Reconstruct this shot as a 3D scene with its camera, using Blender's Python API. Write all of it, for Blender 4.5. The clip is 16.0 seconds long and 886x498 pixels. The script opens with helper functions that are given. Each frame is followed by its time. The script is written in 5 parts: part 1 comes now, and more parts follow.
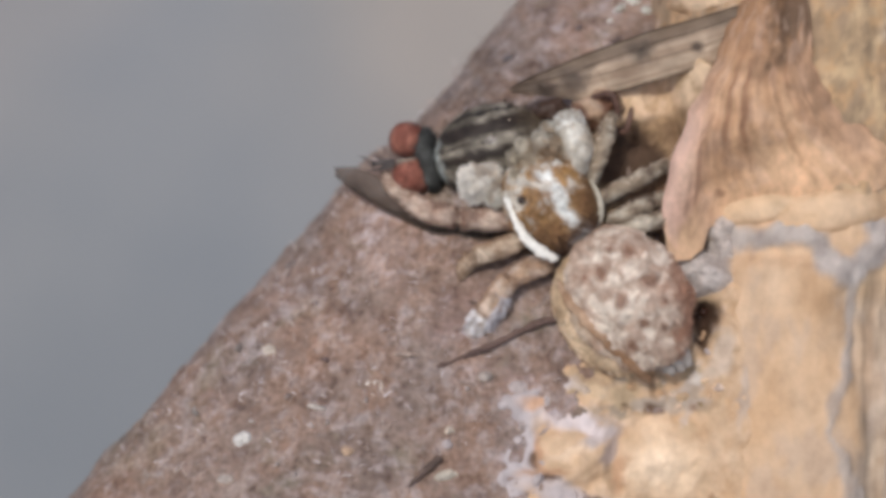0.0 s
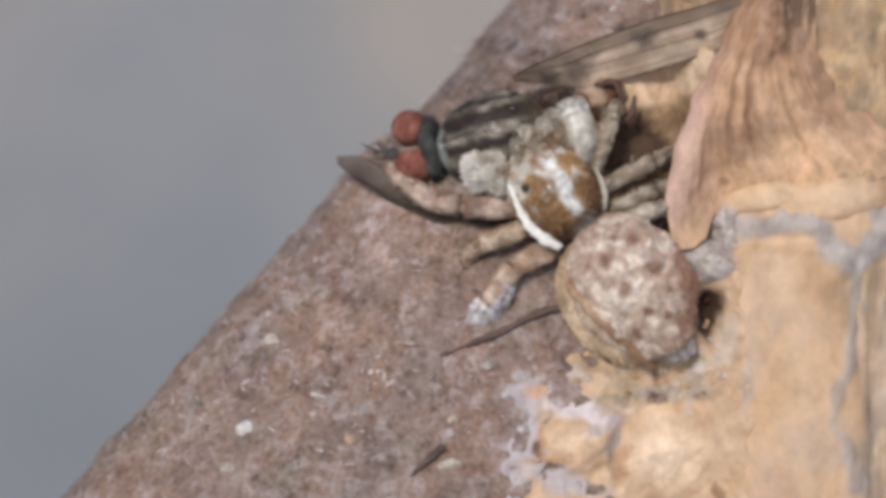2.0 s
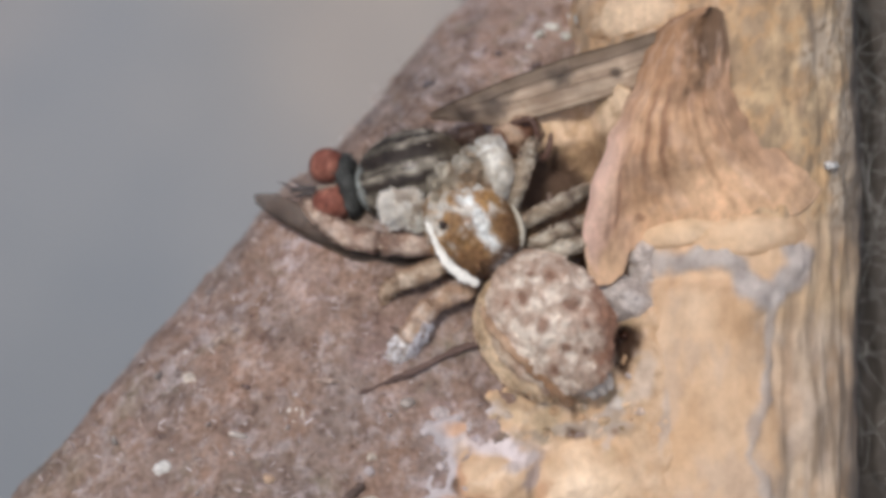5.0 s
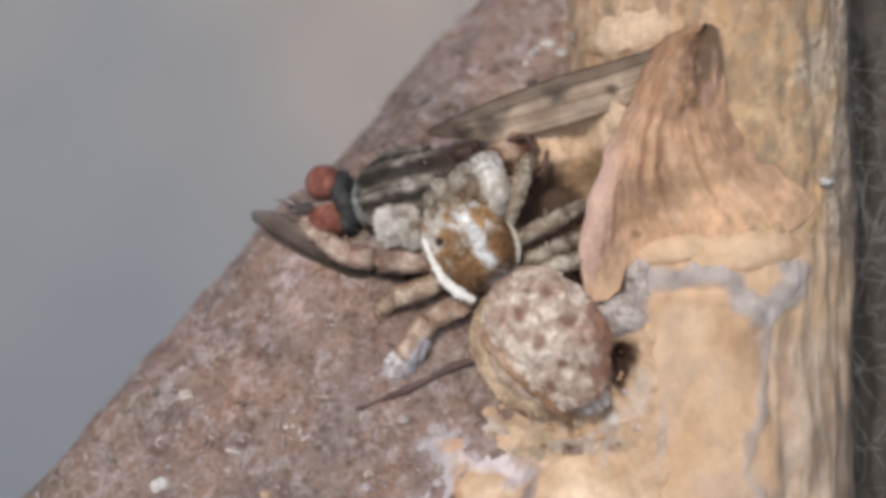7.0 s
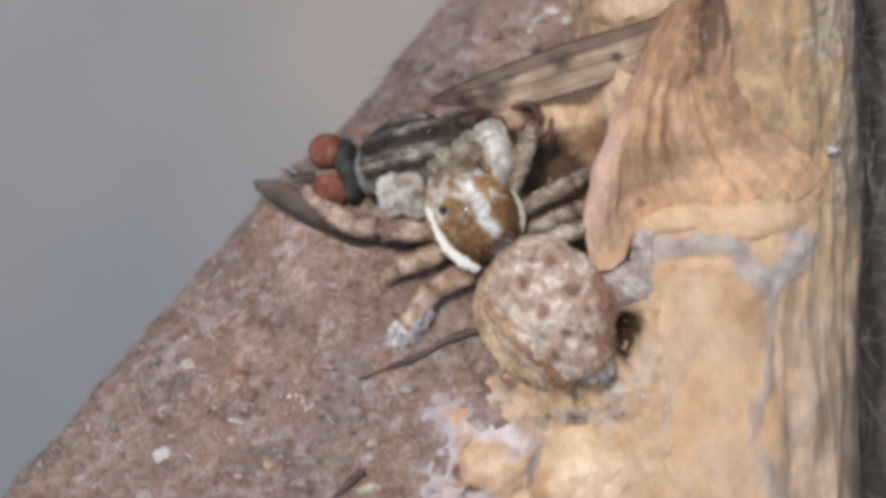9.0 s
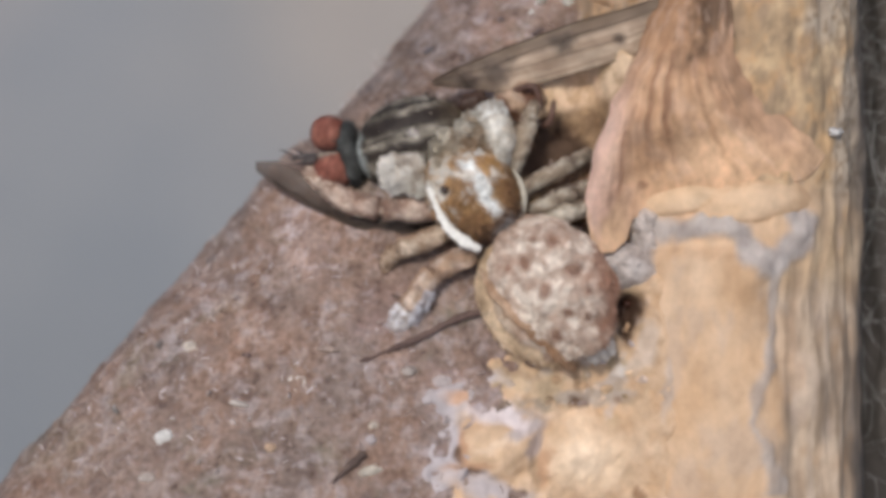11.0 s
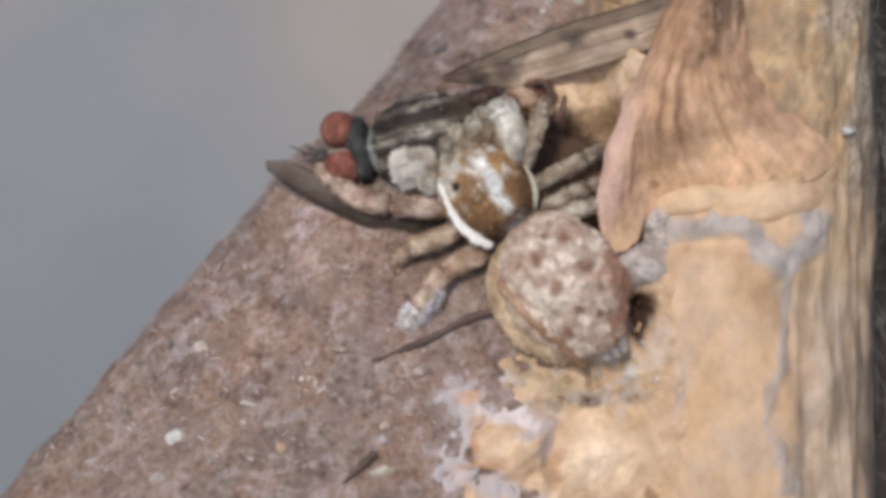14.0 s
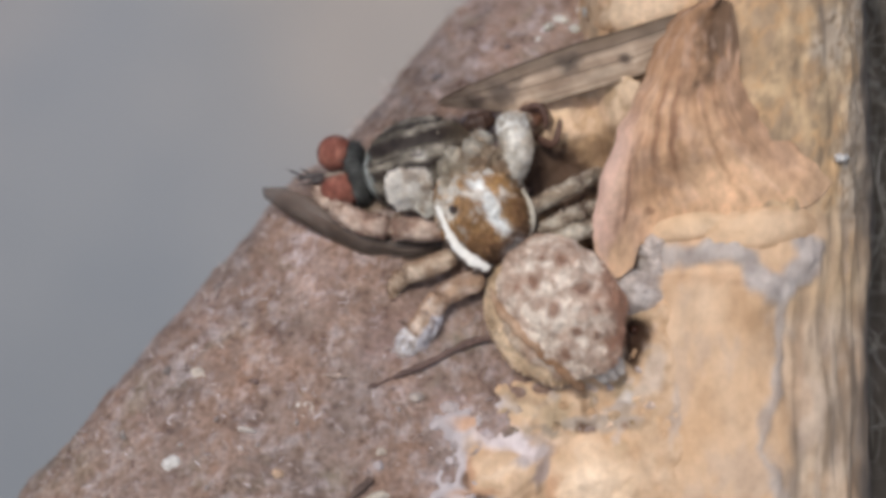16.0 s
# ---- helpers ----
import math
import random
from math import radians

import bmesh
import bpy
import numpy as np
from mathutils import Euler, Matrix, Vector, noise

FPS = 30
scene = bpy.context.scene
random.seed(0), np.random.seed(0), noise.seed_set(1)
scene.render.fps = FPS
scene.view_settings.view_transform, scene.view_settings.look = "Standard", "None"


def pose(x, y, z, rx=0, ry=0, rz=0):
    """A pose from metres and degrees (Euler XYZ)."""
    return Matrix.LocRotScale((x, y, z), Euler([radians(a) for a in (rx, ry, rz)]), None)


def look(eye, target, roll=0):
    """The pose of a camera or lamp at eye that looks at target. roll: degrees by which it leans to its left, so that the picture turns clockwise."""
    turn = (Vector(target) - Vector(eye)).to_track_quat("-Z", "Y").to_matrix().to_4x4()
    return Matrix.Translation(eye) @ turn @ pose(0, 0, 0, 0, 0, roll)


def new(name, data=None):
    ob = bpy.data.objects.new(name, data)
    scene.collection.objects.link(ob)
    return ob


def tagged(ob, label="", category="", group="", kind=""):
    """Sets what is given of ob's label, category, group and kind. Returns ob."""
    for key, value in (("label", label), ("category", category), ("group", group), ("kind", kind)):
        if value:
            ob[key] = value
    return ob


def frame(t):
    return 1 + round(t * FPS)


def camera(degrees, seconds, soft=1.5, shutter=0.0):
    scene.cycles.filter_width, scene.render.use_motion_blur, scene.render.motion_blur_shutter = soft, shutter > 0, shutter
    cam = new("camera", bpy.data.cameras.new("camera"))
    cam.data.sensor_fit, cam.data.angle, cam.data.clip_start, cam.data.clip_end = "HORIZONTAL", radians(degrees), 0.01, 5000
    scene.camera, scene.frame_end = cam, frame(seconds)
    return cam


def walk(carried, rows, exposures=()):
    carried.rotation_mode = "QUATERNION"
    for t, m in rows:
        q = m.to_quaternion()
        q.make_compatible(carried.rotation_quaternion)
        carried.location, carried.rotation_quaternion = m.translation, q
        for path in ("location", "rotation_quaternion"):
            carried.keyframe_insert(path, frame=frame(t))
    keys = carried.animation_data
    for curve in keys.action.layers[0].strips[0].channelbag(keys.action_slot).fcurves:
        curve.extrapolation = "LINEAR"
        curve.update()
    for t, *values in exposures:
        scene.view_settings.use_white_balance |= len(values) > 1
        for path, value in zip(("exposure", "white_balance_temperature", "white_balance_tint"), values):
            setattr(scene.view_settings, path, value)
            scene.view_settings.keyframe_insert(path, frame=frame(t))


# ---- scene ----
# The place is planned on a sheet that faces the camera: 60 units to the millimetre, x to the right, y down, and a height
# w in millimetres towards the camera. The sheet leans back, so that the camera looks 40 degrees down on it.
UNIT, MIDX, MIDY, FAR = 60.0, 784.0, 441.0, 52.4
SHEET = pose(0, 0, 0, 50, 0, 0)

cam = camera(28, 16.0, soft=4.4)
cam.data.dof.use_dof, cam.data.dof.focus_distance, cam.data.dof.aperture_fstop = True, 0.0522, 38.0   # a close lens with little depth
SWAY = [  # seconds, turn, tilt and lean in degrees, distance in millimetres
    (0.0, 0.276, -0.522, 0.075, 52.38), (0.5, 0.286, -0.791, 0.028, 52.30), (1.0, 0.396, -1.106, 0.071, 52.33),
    (1.5, 0.382, -0.872, -0.004, 52.33), (2.0, 0.373, -0.893, 0.034, 52.26), (2.1, 0.389, -1.102, 0.034, 52.23),
    (2.3, 0.483, -1.528, 0.033, 52.18), (2.5, 0.497, -1.803, 0.032, 52.13), (2.7, 0.490, -1.393, 0.030, 52.14),
    (2.8, 0.462, -1.345, 0.030, 52.15), (3.0, 0.421, -1.292, 0.028, 52.16), (3.1, 0.414, -1.153, 0.022, 52.21),
    (3.2, 0.410, -0.937, 0.017, 52.26), (3.3, 0.408, -0.508, 0.011, 52.30), (3.4, 0.265, -0.153, 0.006, 52.35),
    (3.5, 0.000, 0.000, 0.000, 52.40), (3.6, -0.343, -0.045, -0.022, 52.38), (3.7, -0.767, -0.543, -0.045, 52.35),
    (3.8, -1.071, -0.554, -0.067, 52.33), (3.9, -1.319, -0.393, -0.090, 52.30), (4.0, -2.094, 0.761, -0.112, 52.28),
    (4.1, -2.570, 0.704, -0.131, 52.28), (4.2, -2.787, 0.373, -0.149, 52.27), (4.3, -2.603, 0.356, -0.168, 52.27),
    (4.5, -2.271, 0.500, -0.205, 52.26), (4.7, -2.263, 0.302, -0.213, 52.27), (6.8, -2.246, 0.634, -0.302, 52.37),
    (7.0, -2.377, 0.836, -0.310, 52.38), (7.2, -2.297, 0.635, -0.284, 52.33), (7.5, -2.318, 0.327, -0.246, 52.25),
    (7.8, -2.290, 0.295, -0.271, 52.15), (8.0, -2.327, -0.149, -0.288, 52.08), (8.2, -2.311, -0.345, -0.290, 52.09),
    (8.5, -2.372, -0.086, -0.293, 52.10), (8.7, -2.274, -0.116, -0.295, 52.09), (10.8, -2.234, -0.555, -0.310, 52.01),
    (11.0, -2.216, -0.741, -0.312, 52.00), (11.2, -2.210, -0.899, -0.322, 52.00), (11.5, -2.220, -0.602, -0.338, 52.00),
    (11.7, -2.102, -0.779, -0.347, 52.04), (12.0, -1.794, -0.373, -0.361, 52.09), (12.2, -1.581, -0.196, -0.347, 52.06),
    (12.5, -1.629, -0.270, -0.325, 52.01), (12.7, -1.594, -0.268, -0.323, 52.03), (13.0, -1.701, -0.112, -0.321, 52.07),
    (13.2, -1.665, -0.205, -0.349, 52.01), (13.3, -1.746, -0.313, -0.363, 51.98), (13.5, -1.764, -0.727, -0.391, 51.92),
    (13.7, -1.784, -0.498, -0.385, 51.90), (14.0, -1.862, -0.751, -0.375, 51.86), (14.5, -1.823, -0.387, -0.352, 51.99),
    (15.0, -1.902, -0.125, -0.324, 52.07), (15.5, -1.918, 0.028, -0.401, 52.09), (16.0, -1.983, 0.105, -0.377, 52.12)]
walk(cam, [(t, SHEET @ pose(0, 0, d / 1000) @ pose(0, 0, 0, 0, turn, 0) @ pose(0, 0, 0, tilt, 0, 0) @ pose(0, 0, 0, 0, 0, lean))
           for t, turn, tilt, lean, d in SWAY])

# ---- light: a hazy sun high on the left behind the camera, and the sky ----
TO_SUN = (SHEET.to_3x3() @ Vector((-0.25, 0.36, 0.90))).normalized()
sun_up, sun_round = math.asin(TO_SUN.z), math.atan2(TO_SUN.x, TO_SUN.y)
world = bpy.data.worlds.new("sky")
scene.world = world
world.use_nodes = True
sky = world.node_tree.nodes.new("ShaderNodeTexSky")
sky.sky_type, sky.sun_disc, sky.sun_elevation, sky.sun_rotation = "NISHITA", False, sun_up, sun_round
sky.air_density, sky.dust_density = 1.0, 3.0
world.node_tree.links.new(sky.outputs[0], world.node_tree.nodes["Background"].inputs[0])
world.node_tree.nodes["Background"].inputs[1].default_value = 0.12
sun = new("sun", bpy.data.lights.new("sun", "SUN"))
sun.data.energy, sun.data.angle, sun.data.color = 2.1, radians(9), (1.0, 0.94, 0.87)
sun.matrix_world = look(TO_SUN * 2, (0, 0, 0))
scene.view_settings.exposure = -0.12


# ---- helpers: plan, meshes, materials ----
def at(x, y, w=0.0):
    """Millimetres on the sheet, for a place of the plan w above it."""
    k = (FAR - w) / FAR / UNIT
    return Vector(((x - MIDX) * k, (MIDY - y) * k, w))


def plan_of(p):
    """The plan's x and y of a place in sheet millimetres."""
    k = FAR / (FAR - p.z) * UNIT
    return MIDX + p.x * k, MIDY - p.y * k


def fbm(p, scale, octaves=4, seed=0.0):
    return noise.fractal(Vector((p[0] * scale + seed, p[1] * scale - seed, p[2] * scale + 2 * seed)), 0.9, 2.1, octaves)


def smooth(a, b, x):
    t = min(1.0, max(0.0, (x - a) / (b - a)))
    return t * t * (3 - 2 * t)


def mix(a, b, t):
    return tuple(p + (q - p) * t for p, q in zip(a, b))


def curve_at(keys, t):
    """A value between (t, value) keys."""
    for (t0, a), (t1, b) in zip(keys, keys[1:]):
        if t <= t1:
            return a + (b - a) * smooth(t0, t1, t)
    return keys[-1][1]


class Soup:
    """Vertices in sheet millimetres, faces, and a pigment for each vertex."""

    def __init__(self):
        self.v, self.f, self.c = [], [], []

    def add(self, p, colour=(1, 1, 1)):
        self.v.append(tuple(p))
        self.c.append(colour)
        return len(self.v) - 1

    def grid(self, rows, cols, put, wrap=False, caps=False, closed=False):
        """put(i, j) gives a place and a pigment; wrap joins the last column to the first. Faces turn outwards, or up if it is open."""
        first, start = len(self.v), len(self.f)
        for i in range(rows):
            for j in range(cols):
                self.add(*put(i, j))
        wide = cols if wrap else cols - 1
        for i in range(rows - 1):
            for j in range(wide):
                a, b = first + i * cols + j, first + i * cols + (j + 1) % cols
                self.f.append((a, b, b + cols, a + cols))
        if caps:
            self.f.append(tuple(first + j for j in reversed(range(cols))))
            self.f.append(tuple(first + (rows - 1) * cols + j for j in range(cols)))
        total = 0.0
        mid = Vector(np.mean(np.array(self.v[first:]), axis=0))
        for f in self.f[start:]:
            q = [Vector(self.v[i]) - mid for i in (f[0], f[1], f[2])]
            n = (q[1] - q[0]).cross(q[2] - q[0])
            total += n.dot(q[0]) if caps or closed else n.z
        if total < 0:
            self.f[start:] = [tuple(reversed(f)) for f in self.f[start:]]
        return self

    def tube(self, points, radii, colour, sides=12, rough=0.0, flat=1.0, seed=0.0, steps=5):
        """A rounded tube along smooth points; colour(s, angle, p) or a plain pigment; flat squeezes its height."""
        pts = [Vector(p) for p in points]
        path, rad = [], []
        n = len(pts)
        for i in range(n - 1):
            p0, p1, p2, p3 = pts[max(i - 1, 0)], pts[i], pts[i + 1], pts[min(i + 2, n - 1)]
            for k in range(steps + (i == n - 2)):
                t = k / steps
                path.append(0.5 * ((2 * p1) + (p2 - p0) * t + (2 * p0 - 5 * p1 + 4 * p2 - p3) * t * t + (3 * p1 - p0 - 3 * p2 + p3) * t ** 3))
                rad.append(radii[i] + (radii[i + 1] - radii[i]) * t)
        last = len(path) - 1

        def put(i, j):
            d = (path[min(i + 1, last)] - path[max(i - 1, 0)]).normalized()
            side = d.cross(Vector((0, 0, 1)))
            side = side.normalized() if side.length > 1e-4 else Vector((1, 0, 0))
            up = side.cross(d)
            a = 2 * math.pi * j / sides
            r = rad[i] * (0.35 if i in (0, last) else 1.0)
            p = path[i] + (side * math.cos(a) + up * math.sin(a) * flat) * r
            if rough:
                p += (p - path[i]).normalized() * rough * fbm(p, 4.0, 2, seed)
            return p, (colour(i / last, a, p) if callable(colour) else colour)
        return self.grid(last + 1, sides, put, wrap=True, caps=True)

    def egg(self, centre, along, up, half, shape=lambda s: 1.0, colour=(1, 1, 1), rough=0.0, grain=3.0, rings=36, sides=48, seed=0.0):
        """An egg: half lengths along, across and up; shape(s) widens it from tail (-1) to nose (1)."""
        centre, d = Vector(centre), Vector(along).normalized()
        side = d.cross(Vector(up)).normalized()
        top = side.cross(d)

        def put(i, j):
            a, b = math.pi * i / (rings - 1), 2 * math.pi * j / sides
            s, r = -math.cos(a), max(math.sin(a), 1e-3)
            q = Vector((s, r * math.cos(b), r * math.sin(b)))
            k = shape(s)
            p = centre + d * half[0] * q.x + side * half[1] * k * q.y + top * half[2] * k * q.z
            if rough:
                p += (p - centre).normalized() * rough * fbm(p, grain, 3, seed)
            return p, (colour(q, p) if callable(colour) else colour)
        return self.grid(rings, sides, put, wrap=True, closed=True)

    def hair(self, p, d, length, width, colour):
        """One tapering hair."""
        d = Vector(d).normalized()
        side = d.cross(Vector((random.uniform(-1, 1), random.uniform(-1, 1), random.uniform(-1, 1))))
        side = (side.normalized() if side.length > 1e-4 else Vector((1, 0, 0))) * width / 2
        p = Vector(p)
        bend = Vector((random.uniform(-1, 1), random.uniform(-1, 1), random.uniform(-1, 1))) * length * 0.12
        a, b = self.add(p - side, colour), self.add(p + side, colour)
        c, e = self.add(p + d * length * 0.55 + bend + side * 0.7, colour), self.add(p + d * length * 0.55 + bend - side * 0.7, colour)
        tip = self.add(p + d * length + bend * 0.3, colour)
        self.f += [(a, b, c, e), (e, c, tip)]

    def fuzz(self, base, count, length, width, colour, lean=(0, 0, 0), keep=None, jitter=0.5):
        """Hairs that stand on the faces of another soup; colour(p) or a plain pigment."""
        lean = Vector(lean)
        faces = base.f
        done = 0
        for _ in range(count * 3):
            if done >= count:
                break
            f = faces[random.randrange(len(faces))]
            if len(f) > 4:
                continue
            q = [Vector(base.v[i]) for i in f]
            n = (q[1] - q[0]).cross(q[2] - q[0])
            if n.length < 1e-9:
                continue
            n.normalize()
            s, t = random.random(), random.random()
            p = (q[0] * (1 - s) + q[1] * s) * (1 - t) + (q[-1] * (1 - s) + q[2] * s) * t
            if keep and not keep(p, n):
                continue
            d = n + lean + Vector((random.gauss(0, jitter), random.gauss(0, jitter), random.gauss(0, jitter)))
            self.hair(p, d, length * random.uniform(0.6, 1.2), width, colour(p) if callable(colour) else colour)
            done += 1
        return self


def mesh_of(name, soup, origin, material, shade=True):
    o = Vector(origin)
    data = bpy.data.meshes.new(name)
    data.from_pydata([((v[0] - o.x) / 1000, (v[1] - o.y) / 1000, (v[2] - o.z) / 1000) for v in soup.v], [], soup.f)
    tint = data.color_attributes.new("pigment", "FLOAT_COLOR", "POINT")
    flat = np.ones((len(soup.v), 4), dtype=np.float32)
    flat[:, :3] = np.array(soup.c, dtype=np.float32)
    tint.data.foreach_set("color", flat.ravel())
    data.materials.append(material)
    data.polygons.foreach_set("use_smooth", [shade] * len(data.polygons))
    data.update()
    return data


def still(name, soup, material, origin=(0, 0, 0), shade=True):
    """A thing of one mesh that lies on the sheet."""
    ob = new(name, mesh_of(name, soup, origin, material, shade))
    ob.matrix_world = SHEET @ Matrix.Translation(Vector(origin) / 1000)
    return ob


def base(name, origin):
    """An Empty that parents the parts of a thing."""
    ob = new(name)
    ob.empty_display_size = 0.001
    ob.matrix_world = SHEET @ Matrix.Translation(Vector(origin) / 1000)
    ob["origin"] = tuple(origin)
    return ob


def part(name, soup, material, parent, label="", origin=None, shade=True):
    """One mesh under a thing or under a part. origin: the point about which it turns, in sheet millimetres."""
    above = Vector(parent["origin"])
    o = Vector(origin) if origin is not None else above
    ob = new(name, mesh_of(name, soup, o, material, shade))
    ob.parent = parent
    ob.matrix_basis = Matrix.Translation((o - above) / 1000)
    ob["origin"] = tuple(o)
    return tagged(ob, label)


def nodes_of(name):
    m = bpy.data.materials.new(name)
    m.use_nodes = True
    t = m.node_tree
    return m, t, t.nodes["Principled BSDF"]


def noise_node(t, scale, detail=4.0, rough=0.6, stretch=None, distort=0.0):
    """Noise in object space; scale is per millimetre."""
    place = t.nodes.new("ShaderNodeTexCoord")
    fit = t.nodes.new("ShaderNodeMapping")
    fit.inputs["Scale"].default_value = [1000 * s for s in (stretch or (1, 1, 1))[:3]]
    if stretch is not None and len(stretch) > 3:
        fit.inputs["Rotation"].default_value = (0, 0, stretch[3])
    n = t.nodes.new("ShaderNodeTexNoise")
    n.inputs["Scale"].default_value, n.inputs["Detail"].default_value = scale, detail
    n.inputs["Roughness"].default_value, n.inputs["Distortion"].default_value = rough, distort
    t.links.new(place.outputs["Object"], fit.inputs["Vector"])
    t.links.new(fit.outputs["Vector"], n.inputs["Vector"])
    return n


def ramp(t, source, stops):
    r = t.nodes.new("ShaderNodeValToRGB")
    while len(r.color_ramp.elements) < len(stops):
        r.color_ramp.elements.new(0.5)
    for e, (p, c) in zip(r.color_ramp.elements, stops):
        e.position, e.color = p, (*c, 1) if len(c) == 3 else c
    t.links.new(source, r.inputs[0])
    return r


def blend(t, kind, factor, a, b):
    m = t.nodes.new("ShaderNodeMix")
    m.data_type, m.blend_type = "RGBA", kind
    for socket, value in ((m.inputs[0], factor), (m.inputs[6], a), (m.inputs[7], b)):
        if isinstance(value, (int, float)):
            socket.default_value = value
        elif isinstance(value, tuple):
            socket.default_value = (*value, 1)
        else:
            t.links.new(value, socket)
    return m.outputs[2]


def bumps(t, shader, source, height, strength=0.6):
    b = t.nodes.new("ShaderNodeBump")
    b.inputs["Strength"].default_value, b.inputs["Distance"].default_value = strength, height / 1000
    t.links.new(source, b.inputs["Height"])
    t.links.new(b.outputs[0], shader.inputs["Normal"])


def pigmented(name, rough=0.7, scale=8.0, spread=0.35, relief=0.03, coat=0.0, sheen=0.0, stretch=None):
    """The vertices' own pigment, broken up by grain at two scales."""
    m, t, s = nodes_of(name)
    tint = t.nodes.new("ShaderNodeAttribute")
    tint.attribute_name = "pigment"
    fine, wide = noise_node(t, scale, 5, 0.65, stretch), noise_node(t, scale * 0.22, 3, 0.55, stretch)
    lo, hi = 1 - spread, 1 + spread
    g = ramp(t, fine.outputs[0], [(0.28, (lo, lo, lo)), (0.72, (hi, hi, hi))])
    g2 = ramp(t, wide.outputs[0], [(0.3, (1 - spread / 2,) * 3), (0.7, (1 + spread / 2,) * 3)])
    c = blend(t, "MULTIPLY", 1.0, tint.outputs["Color"], g.outputs[0])
    c = blend(t, "MULTIPLY", 1.0, c, g2.outputs[0])
    t.links.new(c, s.inputs["Base Color"])
    s.inputs["Roughness"].default_value, s.inputs["Coat Weight"].default_value = rough, coat
    s.inputs["Sheen Weight"].default_value = sheen
    s.inputs["Specular IOR Level"].default_value = 0.3
    bumps(t, s, fine.outputs[0], relief)
    return m


# ---- materials ----
def bark_material():
    m, t, s = nodes_of("brown_bark")
    tint = t.nodes.new("ShaderNodeAttribute")
    tint.attribute_name = "pigment"
    broad, mid, fine = noise_node(t, 0.30, 4, 0.6), noise_node(t, 1.1, 5, 0.62, distort=0.3), noise_node(t, 6.0, 3, 0.6)
    patch, clump = noise_node(t, 0.75, 5, 0.7, distort=0.6), noise_node(t, 2.6, 4, 0.62)
    ruddy, moss = noise_node(t, 0.55, 4, 0.6, distort=0.5), noise_node(t, 0.42, 4, 0.65, (1, 1, 1, 0.7), 0.4)
    brown = ramp(t, mid.outputs[0], [(0.30, (0.148, 0.1, 0.083)), (0.43, (0.208, 0.147, 0.122)), (0.57, (0.262, 0.191, 0.16)), (0.70, (0.34, 0.262, 0.228))])
    warm = ramp(t, broad.outputs[0], [(0.35, (0.90, 0.95, 0.98)), (0.65, (1.05, 1.0, 0.95))])
    c = blend(t, "MULTIPLY", 1.0, brown.outputs[0], warm.outputs[0])
    c = blend(t, "MIX", ramp(t, ruddy.outputs[0], [(0.5, (0, 0, 0)), (0.62, (0.45, 0.45, 0.45))]).outputs[0], c, (0.255, 0.155, 0.108))
    c = blend(t, "MIX", ramp(t, moss.outputs[0], [(0.58, (0, 0, 0)), (0.70, (0.4, 0.4, 0.4))]).outputs[0], c, (0.20, 0.19, 0.14))
    # thin lilac-grey lichen in ragged patches, broken into small clumps
    where = ramp(t, patch.outputs[0], [(0.44, (0.12,) * 3), (0.54, (0.75,) * 3), (0.64, (1.0,) * 3)])
    dots = ramp(t, clump.outputs[0], [(0.46, (0, 0, 0)), (0.55, (0.45,) * 3), (0.68, (0.8,) * 3)])
    f = blend(t, "MULTIPLY", 1.0, where.outputs[0], dots.outputs[0])
    c = blend(t, "MIX", f, c, (0.42, 0.365, 0.36))
    hollow = ramp(t, clump.outputs[0], [(0.30, (0.55, 0.50, 0.48)), (0.42, (1, 1, 1))])
    c = blend(t, "MULTIPLY", 0.8, c, hollow.outputs[0])
    c = blend(t, "MULTIPLY", 1.0, c, tint.outputs["Color"])
    speck = ramp(t, fine.outputs[0], [(0.32, (0.72, 0.72, 0.72)), (0.5, (1, 1, 1)), (0.7, (1.25, 1.23, 1.23))])
    c = blend(t, "MULTIPLY", 1.0, c, speck.outputs[0])
    t.links.new(c, s.inputs["Base Color"])
    s.inputs["Roughness"].default_value, s.inputs["Specular IOR Level"].default_value = 0.85, 0.2
    both = blend(t, "ADD", 0.5, clump.outputs[0], mid.outputs[0])
    bumps(t, s, both, 0.13, 0.7)
    return m


def ground_material():
    m, t, s = nodes_of("worn_paving")
    tint = t.nodes.new("ShaderNodeAttribute")
    tint.attribute_name = "pigment"
    a = noise_node(t, 0.012, 2, 0.45, (1, 0.55, 1))
    g = ramp(t, a.outputs[0], [(0.3, (0.92, 0.94, 0.96)), (0.7, (1.075, 1.055, 1.035))])
    wide = ramp(t, noise_node(t, 0.0016, 4, 0.6).outputs[0], [(0.3, (0.86, 0.87, 0.88)), (0.5, (1.0, 1.0, 1.0)), (0.7, (1.10, 1.08, 1.05))])
    c = blend(t, "MULTIPLY", 1.0, tint.outputs["Color"], g.outputs[0])
    t.links.new(blend(t, "MULTIPLY", 0.5, c, wide.outputs[0]), s.inputs["Base Color"])
    s.inputs["Roughness"].default_value = 0.9
    return m


